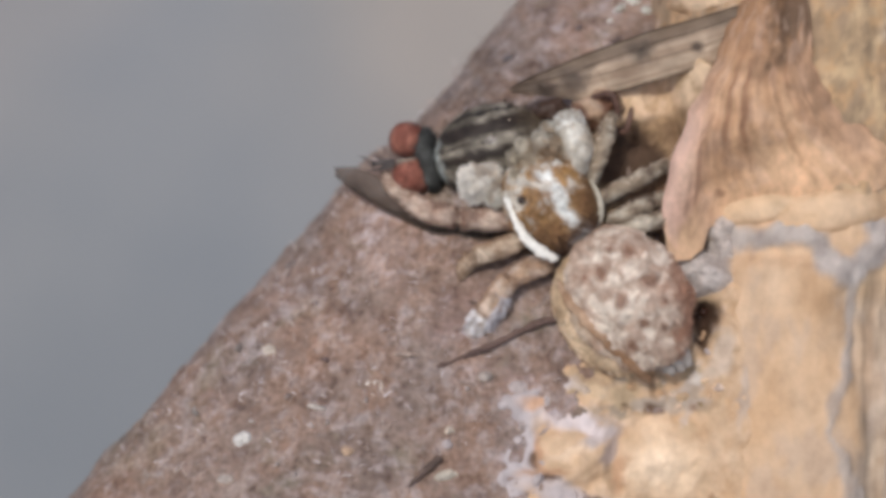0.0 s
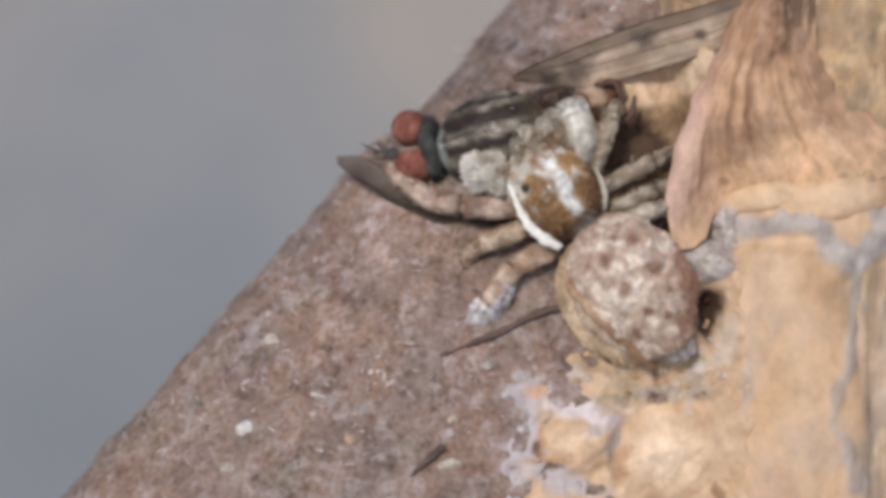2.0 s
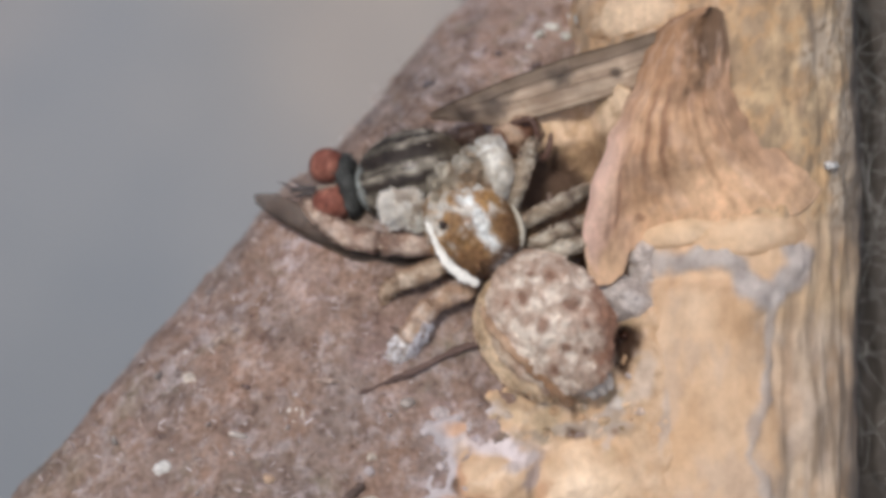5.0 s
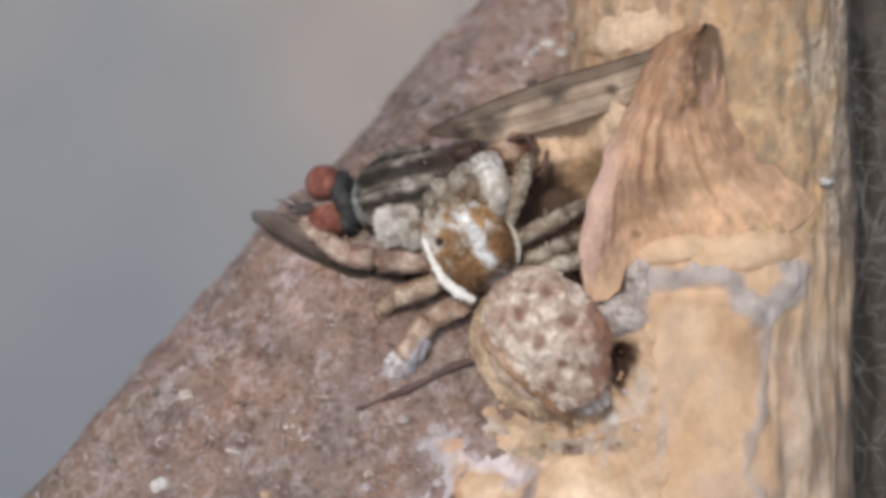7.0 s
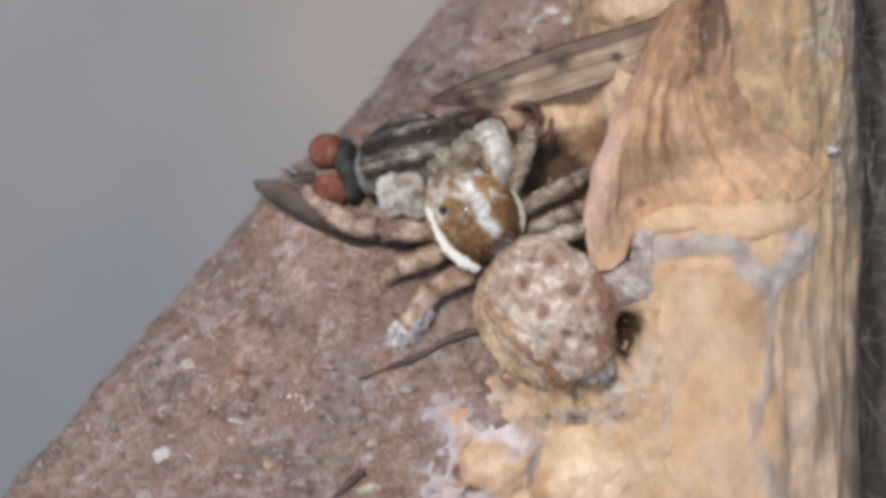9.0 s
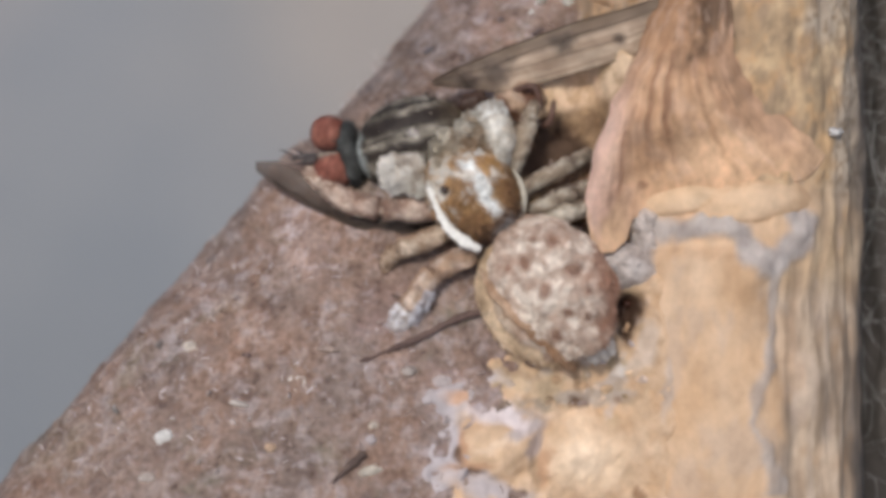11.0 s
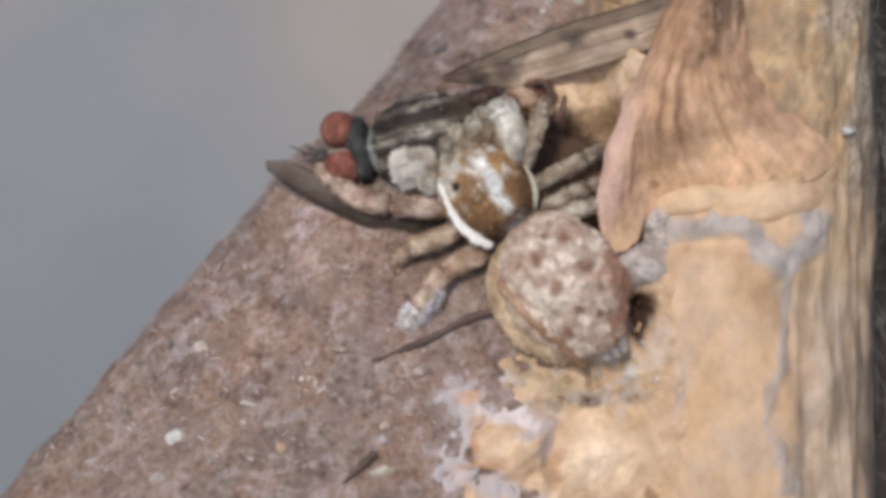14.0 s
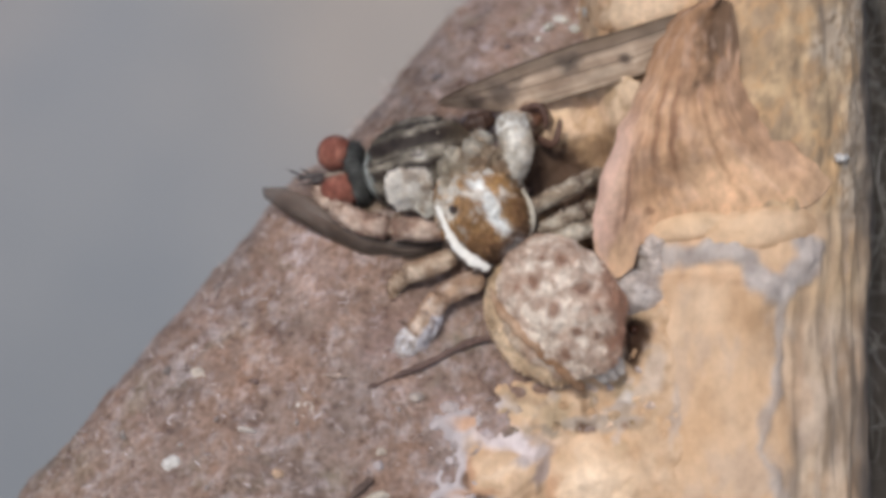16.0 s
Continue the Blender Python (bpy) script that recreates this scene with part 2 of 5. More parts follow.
def membrane_material(name, alpha):
    m, t, s = nodes_of(name)
    tint = t.nodes.new("ShaderNodeAttribute")
    tint.attribute_name = "pigment"
    n = noise_node(t, 1.2, 4, 0.6)
    g = ramp(t, n.outputs[0], [(0.3, (0.75,) * 3), (0.7, (1.2,) * 3)])
    t.links.new(blend(t, "MULTIPLY", 1.0, tint.outputs["Color"], g.outputs[0]), s.inputs["Base Color"])
    s.inputs["Specular IOR Level"].default_value = 0.15
    s.inputs["Roughness"].default_value, s.inputs["Alpha"].default_value = 0.5, alpha
    bumps(t, s, n.outputs[0], 0.03)
    return m


BARK = bark_material()
WOOD = pigmented("peeled_wood", 0.8, 2.0, 0.17, 0.08, stretch=(1, 0.75, 1))
HUSK = pigmented("dry_husk", 0.65, 3.0, 0.26, 0.06, stretch=(1, 0.6, 1))
KNOTTY = pigmented("knotty_wood", 0.85, 2.6, 0.26, 0.08)
CRUST = pigmented("grey_crust", 0.9, 4.0, 0.35, 0.12)
CHITIN = pigmented("chitin", 0.5, 5.0, 0.4, 0.04, coat=0.08)
SKIN = pigmented("hairy_skin", 0.75, 4.5, 0.34, 0.06)
HAIR = pigmented("hair", 0.6, 5.0, 0.15, 0.0)
GLOSS = pigmented("glossy_eye", 0.12, 5.0, 0.1, 0.0, coat=0.6)
FACET = pigmented("compound_eye", 0.75, 6.0, 0.4, 0.03)
MEMBRANE, SMOKE = membrane_material("wing_membrane", 0.82), membrane_material("smoky_wing", 0.62)

# ---- ground, far below ----
GROUND_Z = -0.70


def on_ground(x, y):
    """Where the line of sight through a place of the plan meets the ground, in metres."""
    eye = SHEET @ Vector((0, 0, FAR / 1000))
    way = SHEET @ (at(x, y) / 1000) - eye
    return eye + way * ((GROUND_Z - eye.z) / way.z)


STAINS = [(on_ground(x, y), r, c) for x, y, r, c in (
    (730, 40, 0.075, (0.305, 0.272, 0.248)), (860, -60, 0.09, (0.33, 0.29, 0.26)), (60, 30, 0.07, (0.278, 0.262, 0.256)), (190, 150, 0.075, (0.222, 0.236, 0.256)), (440, 160, 0.06, (0.258, 0.256, 0.258)),
    (330, 330, 0.07, (0.222, 0.232, 0.246)), (90, 430, 0.07, (0.232, 0.24, 0.25)), (20, 280, 0.06, (0.25, 0.248, 0.25)), (60, 800, 0.10, (0.19, 0.203, 0.218)), (240, 600, 0.07, (0.205, 0.216, 0.23)), (560, 120, 0.05, (0.262, 0.256, 0.252)))]


def ground_sheet():
    xs = [-60, -30, -12, -5, -2, -1] + [-0.6 + 0.02 * i for i in range(61)] + [1, 2, 5, 12, 30, 60]
    ys = [-60, -30, -12, -5, -2, -0.5, 0.1] + [0.4 + 0.02 * i for i in range(61)] + [2, 3, 6, 12, 30, 60]
    verts, tones = [], []
    for y in ys:
        for x in xs:
            c, total = [0.25 * 0.15, 0.252 * 0.15, 0.256 * 0.15], 0.15
            for p, r, tone in STAINS:
                k = math.exp(-((x - p.x) ** 2 + ((y - p.y) * 0.6) ** 2) / (r * r))
                c, total = [a + k * q for a, q in zip(c, tone)], total + k
            verts.append((x, y, 0.0))
            tones.append((1.14 * c[0] / total, 1.14 * c[1] / total, 1.115 * c[2] / total, 1.0))
    n = len(xs)
    faces = [(i * n + j, i * n + j + 1, (i + 1) * n + j + 1, (i + 1) * n + j) for i in range(len(ys) - 1) for j in range(n - 1)]
    data = bpy.data.meshes.new("ground")
    data.from_pydata(verts, [], faces)
    data.color_attributes.new("pigment", "FLOAT_COLOR", "POINT").data.foreach_set("color", np.array(tones, dtype=np.float32).ravel())
    data.materials.append(ground_material())
    return data


ground = tagged(new("ground", ground_sheet()), "pale grey worn paving far below the branch", "ground", kind="structure")
ground.location.z = GROUND_Z

# ---- the brown branch ----
SLOPE = Vector((0.664, 0.748, 0.0))       # along the branch, up and to the right
ACROSS = Vector((0.748, -0.664, 0.0))     # across it, down and to the right
BRANCH_R, BRANCH_S, BRANCH_H = 9.25, 5.655, 5.4   # half its width, its middle, half its depth


def bend(l):
    """The branch narrows past the fly and curves towards the stem higher up."""
    return 0.02 * max(0.0, l - 16) + 0.42 * smooth(0.0, 2.2, l) - 0.12 * smooth(4, 7, l) + 0.012 * max(0.0, -l)


def sag(l):
    """The branch leans away from the eye towards its upper end."""
    return -0.40 * (math.sqrt((l - 3) ** 2 + 4) + l - 3) / 2 + 0.2 * (math.sqrt((l + 2) ** 2 + 4) - l - 2) / 2


def branch_top(u, v):
    l = u * SLOPE.x + v * SLOPE.y
    s = (u * ACROSS.x + v * ACROSS.y - BRANCH_S - bend(l)) / BRANCH_R
    return sag(l) + BRANCH_H * (math.sqrt(max(0.0, 1 - s * s)) - 1)


def branch_lump(p):
    return 0.05 + 0.14 * fbm(p, 0.2, 3, 5.0) + 0.11 * fbm(p, 0.7, 4, 1.0) + 0.06 * abs(fbm(p, 2.3, 3, 2.0))


STEM_U, STEM_W, STEM_R = 11.3, -3.7, 4.9
KNOBS = []


def stem_top(u, v):
    s = u - STEM_U
    return STEM_W + math.sqrt(max(0.0, STEM_R ** 2 - s * s)) if abs(s) < STEM_R else -99.0


def slab_edge(h):
    return 9 * fbm((h * 0.25, 1, 0), 1.0, 3, 3.0)


def stem_lump(deg, h):
    """How far the stem swells beyond its round: a proud smooth slab below the node."""
    slab = smooth(-85, -28, deg + 12 * fbm((h * 0.3, 2, 0), 1.0, 3, 5.0)) * (1 - smooth(-5, 10, deg + slab_edge(h))) * smooth(-0.5, -1.1, h)
    return 0.50 * slab + 1.1 * smooth(-38, -80, deg) * smooth(0.0, -4.0, h)


def fork_top(u, v):
    """The wood in the fork, where branch and stem grow into one another."""
    a, s = branch_top(u, v) + 0.06, u - STEM_U
    deg = math.degrees(math.asin(min(1.0, max(-1.0, s / (STEM_R + 0.8)))))
    r = STEM_R + stem_lump(deg, v)
    if abs(s) > r + 2:
        return a
    b = STEM_W + math.sqrt(max(0.0, r * r - s * s))
    k = 1.1
    t = min(1.0, max(0.0, 0.5 + (b - a) / (2 * k)))
    return a + (b - a) * t + k * t * (1 - t)


def rest(x, y, lift=0.0, over=False):
    """A place of the plan on the wood, raised by lift; over: on the wood and the knobs in the fork."""
    w = 0.0
    if over:
        lift += max([0.0] + [high * (1 - r2) for high, r2 in ((k[4], ((x - k[0]) / k[2]) ** 2 + ((y - k[1]) / k[3]) ** 2) for k in KNOBS) if r2 < 1])
    for _ in range(4):
        p = at(x, y, w)
        w = fork_top(p.x, p.y) if over else max(branch_top(p.x, p.y), stem_top(p.x, p.y))
    if not over and branch_top(p.x, p.y) > stem_top(p.x, p.y):
        w += branch_lump(p)
    return at(x, y, w + lift)


PATCHES = ((660, 440, 85, (1.38, 1.38, 1.42)), (925, 745, 70, (1.5, 1.55, 1.7)), (900, 850, 70, (1.35, 1.4, 1.5)), (470, 560, 70, (1.15, 1.18, 1.25)), (1010, 55, 110, (1.15, 1.17, 1.22)), (230, 830, 80, (0.92, 0.97, 0.92)),
           (850, 185, 85, (0.62, 0.62, 0.63)), (935, 150, 60, (0.72, 0.72, 0.73)), (560, 640, 90, (1.10, 1.0, 0.93)), (1000, 645, 60, (0.72, 0.66, 0.64)), (790, 590, 60, (1.05, 1.0, 1.05)), (740, 520, 60, (1.0, 0.95, 0.9)), (380, 700, 70, (1.12, 1.1, 1.1)),
           (1180, 560, 70, (0.8, 0.76, 0.76)), (820, 700, 50, (1.2, 1.18, 1.2)))


def weathered(p):
    """How lichen and age tint the bark here, with darker patches by the fly and the abdomen."""
    x, y = plan_of(p)
    x, y = x + 40 * fbm(p, 0.5, 3, 51.0), y + 40 * fbm(p, 0.5, 3, 57.0)
    c = (1.0, 1.0, 1.0)
    for px, py, r, tone in PATCHES:
        d = math.hypot(x - px, y - py) / r
        if d < 1.3:
            c = mix(c, tone, (1 - smooth(0.3, 1.25, d)) * min(1, max(0, 0.75 + 0.9 * fbm(p, 1.4, 3, 61.0))))
    return c


def branch_mesh():
    lengths = [-78 + 3.0 * i for i in range(18)] + [-24 + 0.14 * i for i in range(300)] + [18 + 3.0 * i for i in range(1, 15)]
    turns = [-100 + 0.85 * j for j in range(150)] + [27.5 + 6.0 * j for j in range(1, 39)]
    soup = Soup()

    def put(i, j):
        l, a = lengths[i], radians(turns[j])
        out = ACROSS * math.sin(a) + Vector((0, 0, 1)) * math.cos(a)
        k = 1.0 if l > -24 else 1 - 0.003 * (-24 - l)
        p = SLOPE * l + ACROSS * (BRANCH_S + bend(l) + BRANCH_R * k * math.sin(a)) + Vector((0, 0, sag(l) + BRANCH_H * (k * math.cos(a) - 1)))
        p += out * branch_lump(p)
        p.z -= 18 * smooth(12.2, 14.6, p.x)   # it dies away behind the stem
        return p, weathered(p)
    return soup.grid(len(lengths), len(turns), put, wrap=True, caps=True)


branch = base("branch", (0, 0, 0))
part("bark", branch_mesh(), BARK, branch, "rough red-brown bark with pale threads")
tagged(branch, "rough red-brown branch with pale flecked bark", "branch")

# ---- the peeled stem beside it ----
TAN, TAN2, OLIVE = (0.53, 0.352, 0.215), (0.65, 0.475, 0.33), (0.31, 0.22, 0.13)
BARKY = (0.30, 0.21, 0.17)


SCARS = (([(1238, 436), (1262, 446), (1300, 446), (1345, 440), (1400, 434), (1428, 446), (1440, 478), (1470, 512), (1500, 520), (1526, 486), (1542, 440)], 27),
         ([(1244, 424), (1256, 470), (1248, 515), (1232, 548)], 30), ([(1505, 515), (1497, 570), (1486, 632), (1472, 700), (1465, 770), (1478, 840), (1494, 880), (1500, 960)], 12))


def crust_at(p):
    """How much grey crust covers the stem here."""
    x, y = plan_of(p)
    if not (1180 < x < 1580 and 380 < y < 920):
        return 0.0
    x, y = x + 26 * fbm(p, 0.6, 4, 31.0), y + 20 * fbm(p, 0.6, 4, 37.0)
    most = 0.0
    torn = 8 * fbm(p, 0.7, 4, 41.0)
    for line, wide in SCARS:
        for (x0, y0), (x1, y1) in zip(line, line[1:]):
            t = min(1.0, max(0.0, ((x - x0) * (x1 - x0) + (y - y0) * (y1 - y0)) / ((x1 - x0) ** 2 + (y1 - y0) ** 2)))
            d = math.hypot(x - x0 - t * (x1 - x0), y - y0 - t * (y1 - y0))
            most = max(most, (0.7 if wide == 12 else 1.0) * (1 - smooth(0.5, 1.2, d / (wide + torn))))
    return most


def stem_mesh():
    heights = [-900 + 30.0 * i for i in range(30)] + [-18 + 0.13 * i for i in range(270)] + [18 + 3.0 * i for i in range(14)] + [80 + 40.0 * i for i in range(7)]
    turns = [-105 + 1.05 * j for j in range(200)] + [106 + 8.0 * j for j in range(0, 18)]
    soup = Soup()

    def put(i, j):
        h, a = heights[i], radians(turns[j])
        out = Vector((math.sin(a), 0, math.cos(a)))
        out.x *= 0.80 if out.x > 0 else 1.0   # flatter on the side that turns away
        p = Vector((STEM_U, h, STEM_W)) + out * STEM_R
        deg = turns[j]
        # below the node a proud smooth slab; ribbed bark on the side that turns away
        ribs = smooth(0, 9, deg + slab_edge(h) - (0 if h < -0.8 else 14))
        low = smooth(-1.2, -2.4, h) if h < 0 else 0.0
        lump = stem_lump(deg, h) + 0.16 * fbm(p, 0.25, 3, 7.0) + 0.06 * fbm((p.x, p.y * 0.3, p.z), 1.2, 4, 2.0)
        lump += ribs * 0.12 * fbm((deg * 0.13, h * 0.30, 0.0), 1.0, 4, 4.0)
        if h > 0:
            lump += 0.08 * fbm((deg * 0.12, h * 0.45, 0.0), 1.0, 4, 9.0) + 0.05 * fbm(p, 1.3, 4, 39.0)
            lump -= 0.07 * smooth(0.1, 0.5, fbm((deg * 0.10, h * 0.5, 0.0), 1.0, 3, 14.0))
        k = min(1, max(0, 0.45 + 1.1 * fbm((p.x, p.y * 0.5, p.z), 0.55, 4, 6.0)))
        c = mix(TAN, TAN2, k)
        g = smooth(0.0, 0.45, fbm((deg * 0.2, h * 0.12, 0.0), 1.0, 3, 11.0) + 0.12)
        strip = min(1, max(0, 0.5 + 1.1 * fbm((deg * 0.16, h * 0.10, 0.0), 1.0, 3, 27.0) + 0.6 * fbm(p, 1.0, 4, 28.0)))
        blot = min(1, max(0, 0.5 + 1.2 * fbm((p.x, p.y * 0.7, p.z), 0.9, 4, 29.0)))
        side = mix(mix((0.38, 0.26, 0.15), (0.60, 0.45, 0.30), blot), mix((0.33, 0.243, 0.17), (0.60, 0.475, 0.36), strip), low)
        c = mix(c, side, ribs * mix((0.6 + 0.35 * g,), (0.95,), low)[0])
        # grooves get painted shade, since the frontal sun hardly models the ribs
        groove = fbm((deg * 0.13, h * 0.30, 0.0), 1.0, 4, 4.0)
        c = mix(c, (0.19, 0.14, 0.105), ribs * 0.42 * smooth(-0.05, -0.45, groove))
        c = mix(c, (0.47, 0.375, 0.31), 0.35 * smooth(0.12, 0.42, fbm((p.x * 1.4, p.y * 0.6, p.z), 0.9, 4, 33.0)))
        c = mix(c, mix((0.33, 0.235, 0.14), (0.57, 0.42, 0.25), blot), 0.75 * smooth(0.3, 2.0, h) * smooth(-20, 0, deg))
        c = mix(c, (0.46, 0.25, 0.11), 0.22 * smooth(0.1, 0.45, fbm((p.x, p.y * 0.6, p.z), 0.8, 3, 17.0)))
        c = mix(c, mix(OLIVE, BARKY, 0.35), 0.75 * smooth(-0.15, 0.35, fbm((p.x * 1.6, p.y * 0.7, p.z), 1.0, 4, 21.0)) * smooth(0.5, 3.0, h))
        high = smooth(0.3, 1.5, h)
        c = mix(c, (0.50, 0.30, 0.145), 0.5 * high * smooth(0.05, 0.35, fbm(p, 2.0, 4, 63.0)))
        c = mix(c, (0.24, 0.175, 0.115), 0.55 * high * smooth(0.10, 0.38, fbm(p, 2.8, 4, 73.0)))
        net = abs(fbm(p, 2.2, 4, 47.0))
        c = mix(c, mix((0.20, 0.15, 0.105), (0.47, 0.395, 0.315), smooth(0.03, 0.22, net)), 0.75 * smooth(0.2, 1.5, h) * smooth(22, 42, deg + 22 * fbm(p, 0.6, 3, 49.0)))
        x, y = plan_of(p)
        den = math.exp(-((x - 1236 - 0.2 * (584 - y) + 22 * fbm(p, 0.9, 4, 51.0)) / 21) ** 2 - ((y - 586 + 22 * fbm(p, 0.9, 4, 57.0)) / 36) ** 2)   # the dark den behind the spider: dug in, with its shade put into the pigment
        lump -= 0.9 * den
        # the flank that turns away is shaded in its pigment
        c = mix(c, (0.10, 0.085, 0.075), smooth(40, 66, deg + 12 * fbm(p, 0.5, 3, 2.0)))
        p += out * lump
        crust = crust_at(p) * (1 - smooth(0.1, 0.4, den)) if -18 < h < 5 and abs(deg) < 60 else 0.0
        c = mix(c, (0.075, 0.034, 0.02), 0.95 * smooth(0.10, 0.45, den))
        if crust:
            c = mix(c, mix((0.29, 0.255, 0.24), (0.47, 0.425, 0.40), min(1, max(0, 0.5 + 0.9 * fbm(p, 1.5, 4, 2.0)))), 0.95 * crust)
            p += out * crust * (0.13 + 0.14 * fbm(p, 1.8, 3, 12.0))
        return p, c
    return soup.grid(len(heights), len(turns), put, wrap=True, caps=True)


stem = base("stem", (STEM_U, 0, STEM_W))
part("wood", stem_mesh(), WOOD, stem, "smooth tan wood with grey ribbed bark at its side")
tagged(stem, "tan peeled woody stem with grey ribbed bark", "stem")


def pad(soup, x, y, rx, ry, turn, high, tones, seed, rings=22, sides=72, sink=0.25, ragged=0.22, over=False, rim=0.6, bumpy=1.0, flat=2):
    """A low rounded cushion with an uneven outline on the wood."""
    c, s = math.cos(radians(turn)), math.sin(radians(turn))

    def put(i, j):
        r, a = i / (rings - 1), 2 * math.pi * j / sides
        edge = 1 + ragged * fbm((math.cos(a) * 1.1, math.sin(a) * 1.1, seed), 1.0, 3, seed)
        edge = 1 + (edge - 1) * r ** 3
        px, py = rx * r * edge * math.cos(a), ry * r * edge * math.sin(a)
        X, Y = x + px * c - py * s, y + px * s + py * c
        lift = high * (1 - r ** flat) - sink * r ** 6
        p = rest(X, Y, lift, over)
        n = fbm(p, 1.1, 4, seed)
        p.z += bumpy * (0.17 * n + 0.09 * fbm(p, 2.6, 4, seed) + 0.05 * fbm(p, 6.5, 3, seed)) * (1 - r ** 6)
        k = 0.5 + 0.9 * n + 0.5 * fbm(p, 2.6, 3, seed + 3)
        return p, mix(mix(tones[0], tones[1], min(1, max(0, k))), tones[2], smooth(rim, 0.95, r + 0.35 * fbm(p, 1.3, 4, seed)))
    return soup.grid(rings, sides, put, wrap=True)


LILAC, BRIGHT, EARTH, DEN_SHADE = (0.47, 0.425, 0.435), (0.72, 0.54, 0.37), (0.15, 0.09, 0.06), (0.06, 0.032, 0.02)
FORK_LEFT = [(480, 1200), (540, 1180), (600, 1130), (650, 1040), (700, 962), (728, 888), (800, 896), (850, 886), (880, 866), (950, 874), (1040, 880)]
KNOBS += [(1158, 853, 92, 88, 0.60), (992, 838, 84, 50, 0.42), (948, 962, 74, 46, 0.35), (1168, 988, 84, 52, 0.22), (1088, 724, 84, 46, 0.20)]
STREAKS = (  # x, y, half lengths, turn, pigment and share of what lies on the wood of the fork; the den's tone is painted shade
    (1158, 853, 78, 76, 10, (0.75, 0.565, 0.395), 0.95), (1150, 846, 40, 34, 0, (0.82, 0.65, 0.485), 0.6), (990, 836, 66, 36, -12, (0.68, 0.49, 0.33), 0.95), (1000, 826, 44, 7, -14, (0.76, 0.58, 0.42), 0.8), (984, 846, 40, 5, -12, (0.50, 0.34, 0.21), 0.7),
    (948, 960, 58, 34, -8, (0.62, 0.44, 0.29), 0.9), (956, 952, 40, 5, -8, (0.44, 0.30, 0.19), 0.7), (1168, 985, 66, 36, 0, (0.68, 0.51, 0.41), 0.9), (1072, 724, 50, 26, 22, (0.56, 0.43, 0.29), 0.6), (1092, 738, 26, 10, 0, (0.38, 0.29, 0.19), 0.7), (1240, 900, 16, 46, -20, (0.48, 0.35, 0.235), 0.5), (1072, 876, 13, 34, 14, (0.36, 0.24, 0.15), 0.6),
    (905, 800, 34, 92, 5, LILAC, 0.95), (945, 718, 56, 20, -18, LILAC, 0.95), (950, 893, 76, 26, 14, LILAC, 0.85), (1046, 794, 48, 16, -30, LILAC, 0.8), (1008, 912, 60, 13, 8, LILAC, 0.7), (890, 935, 18, 44, 5, LILAC, 0.9),
    (1069, 826, 12, 52, 16, (0.30, 0.24, 0.22), 0.9), (1062, 872, 16, 20, 0, (0.30, 0.20, 0.12), 0.7), (1140, 716, 10, 30, -20, (0.29, 0.18, 0.10), 0.8), (1100, 752, 62, 9, -6, (0.34, 0.28, 0.22), 0.8), (1040, 702, 44, 9, 28, (0.33, 0.23, 0.15), 0.6),
    (1168, 742, 46, 14, -10, (0.40, 0.34, 0.29), 0.7), (1301, 724, 14, 62, 8, (0.44, 0.375, 0.335), 0.6), (1262, 655, 18, 50, 24, (0.62, 0.53, 0.46), 0.6), (1222, 698, 22, 12, -25, (0.76, 0.70, 0.66), 0.8), (1196, 722, 34, 12, -20, (0.36, 0.30, 0.26), 0.6),
    (985, 768, 62, 22, 14, (0.66, 0.58, 0.585), 0.9), (956, 745, 60, 18, 4, (0.60, 0.37, 0.245), 0.95), (1018, 782, 36, 15, 25, (0.70, 0.62, 0.62), 0.9), (1234, 582, 30, 36, -8, DEN_SHADE, 1.0), (1224, 618, 19, 34, 10, DEN_SHADE, 1.0),
    (952, 868, 56, 12, -12, (0.45, 0.25, 0.14), 0.7), (936, 832, 13, 36, 10, (0.42, 0.22, 0.12), 0.7), (1084, 868, 12, 44, 6, (0.46, 0.27, 0.16), 0.7), (1150, 932, 60, 10, -4, (0.50, 0.33, 0.21), 0.6),
    (967, 721, 11, 8, 0, EARTH, 1.0), (1144, 761, 15, 10, -10, EARTH, 1.0), (1026, 911, 13, 11, 0, EARTH, 1.0), (1252, 919, 14, 13, 0, (0.27, 0.16, 0.09), 0.9), (924, 846, 12, 18, 20, EARTH, 0.9), (948, 881, 30, 9, 8, EARTH, 0.9), (902, 926, 8, 18, 20, EARTH, 0.8),
    (1250, 780, 12, 70, 6, (0.46, 0.335, 0.225), 0.5), (1236, 742, 20, 14, 0, (0.33, 0.24, 0.16), 0.6), (1205, 742, 12, 9, 0, (0.27, 0.16, 0.10), 0.7))


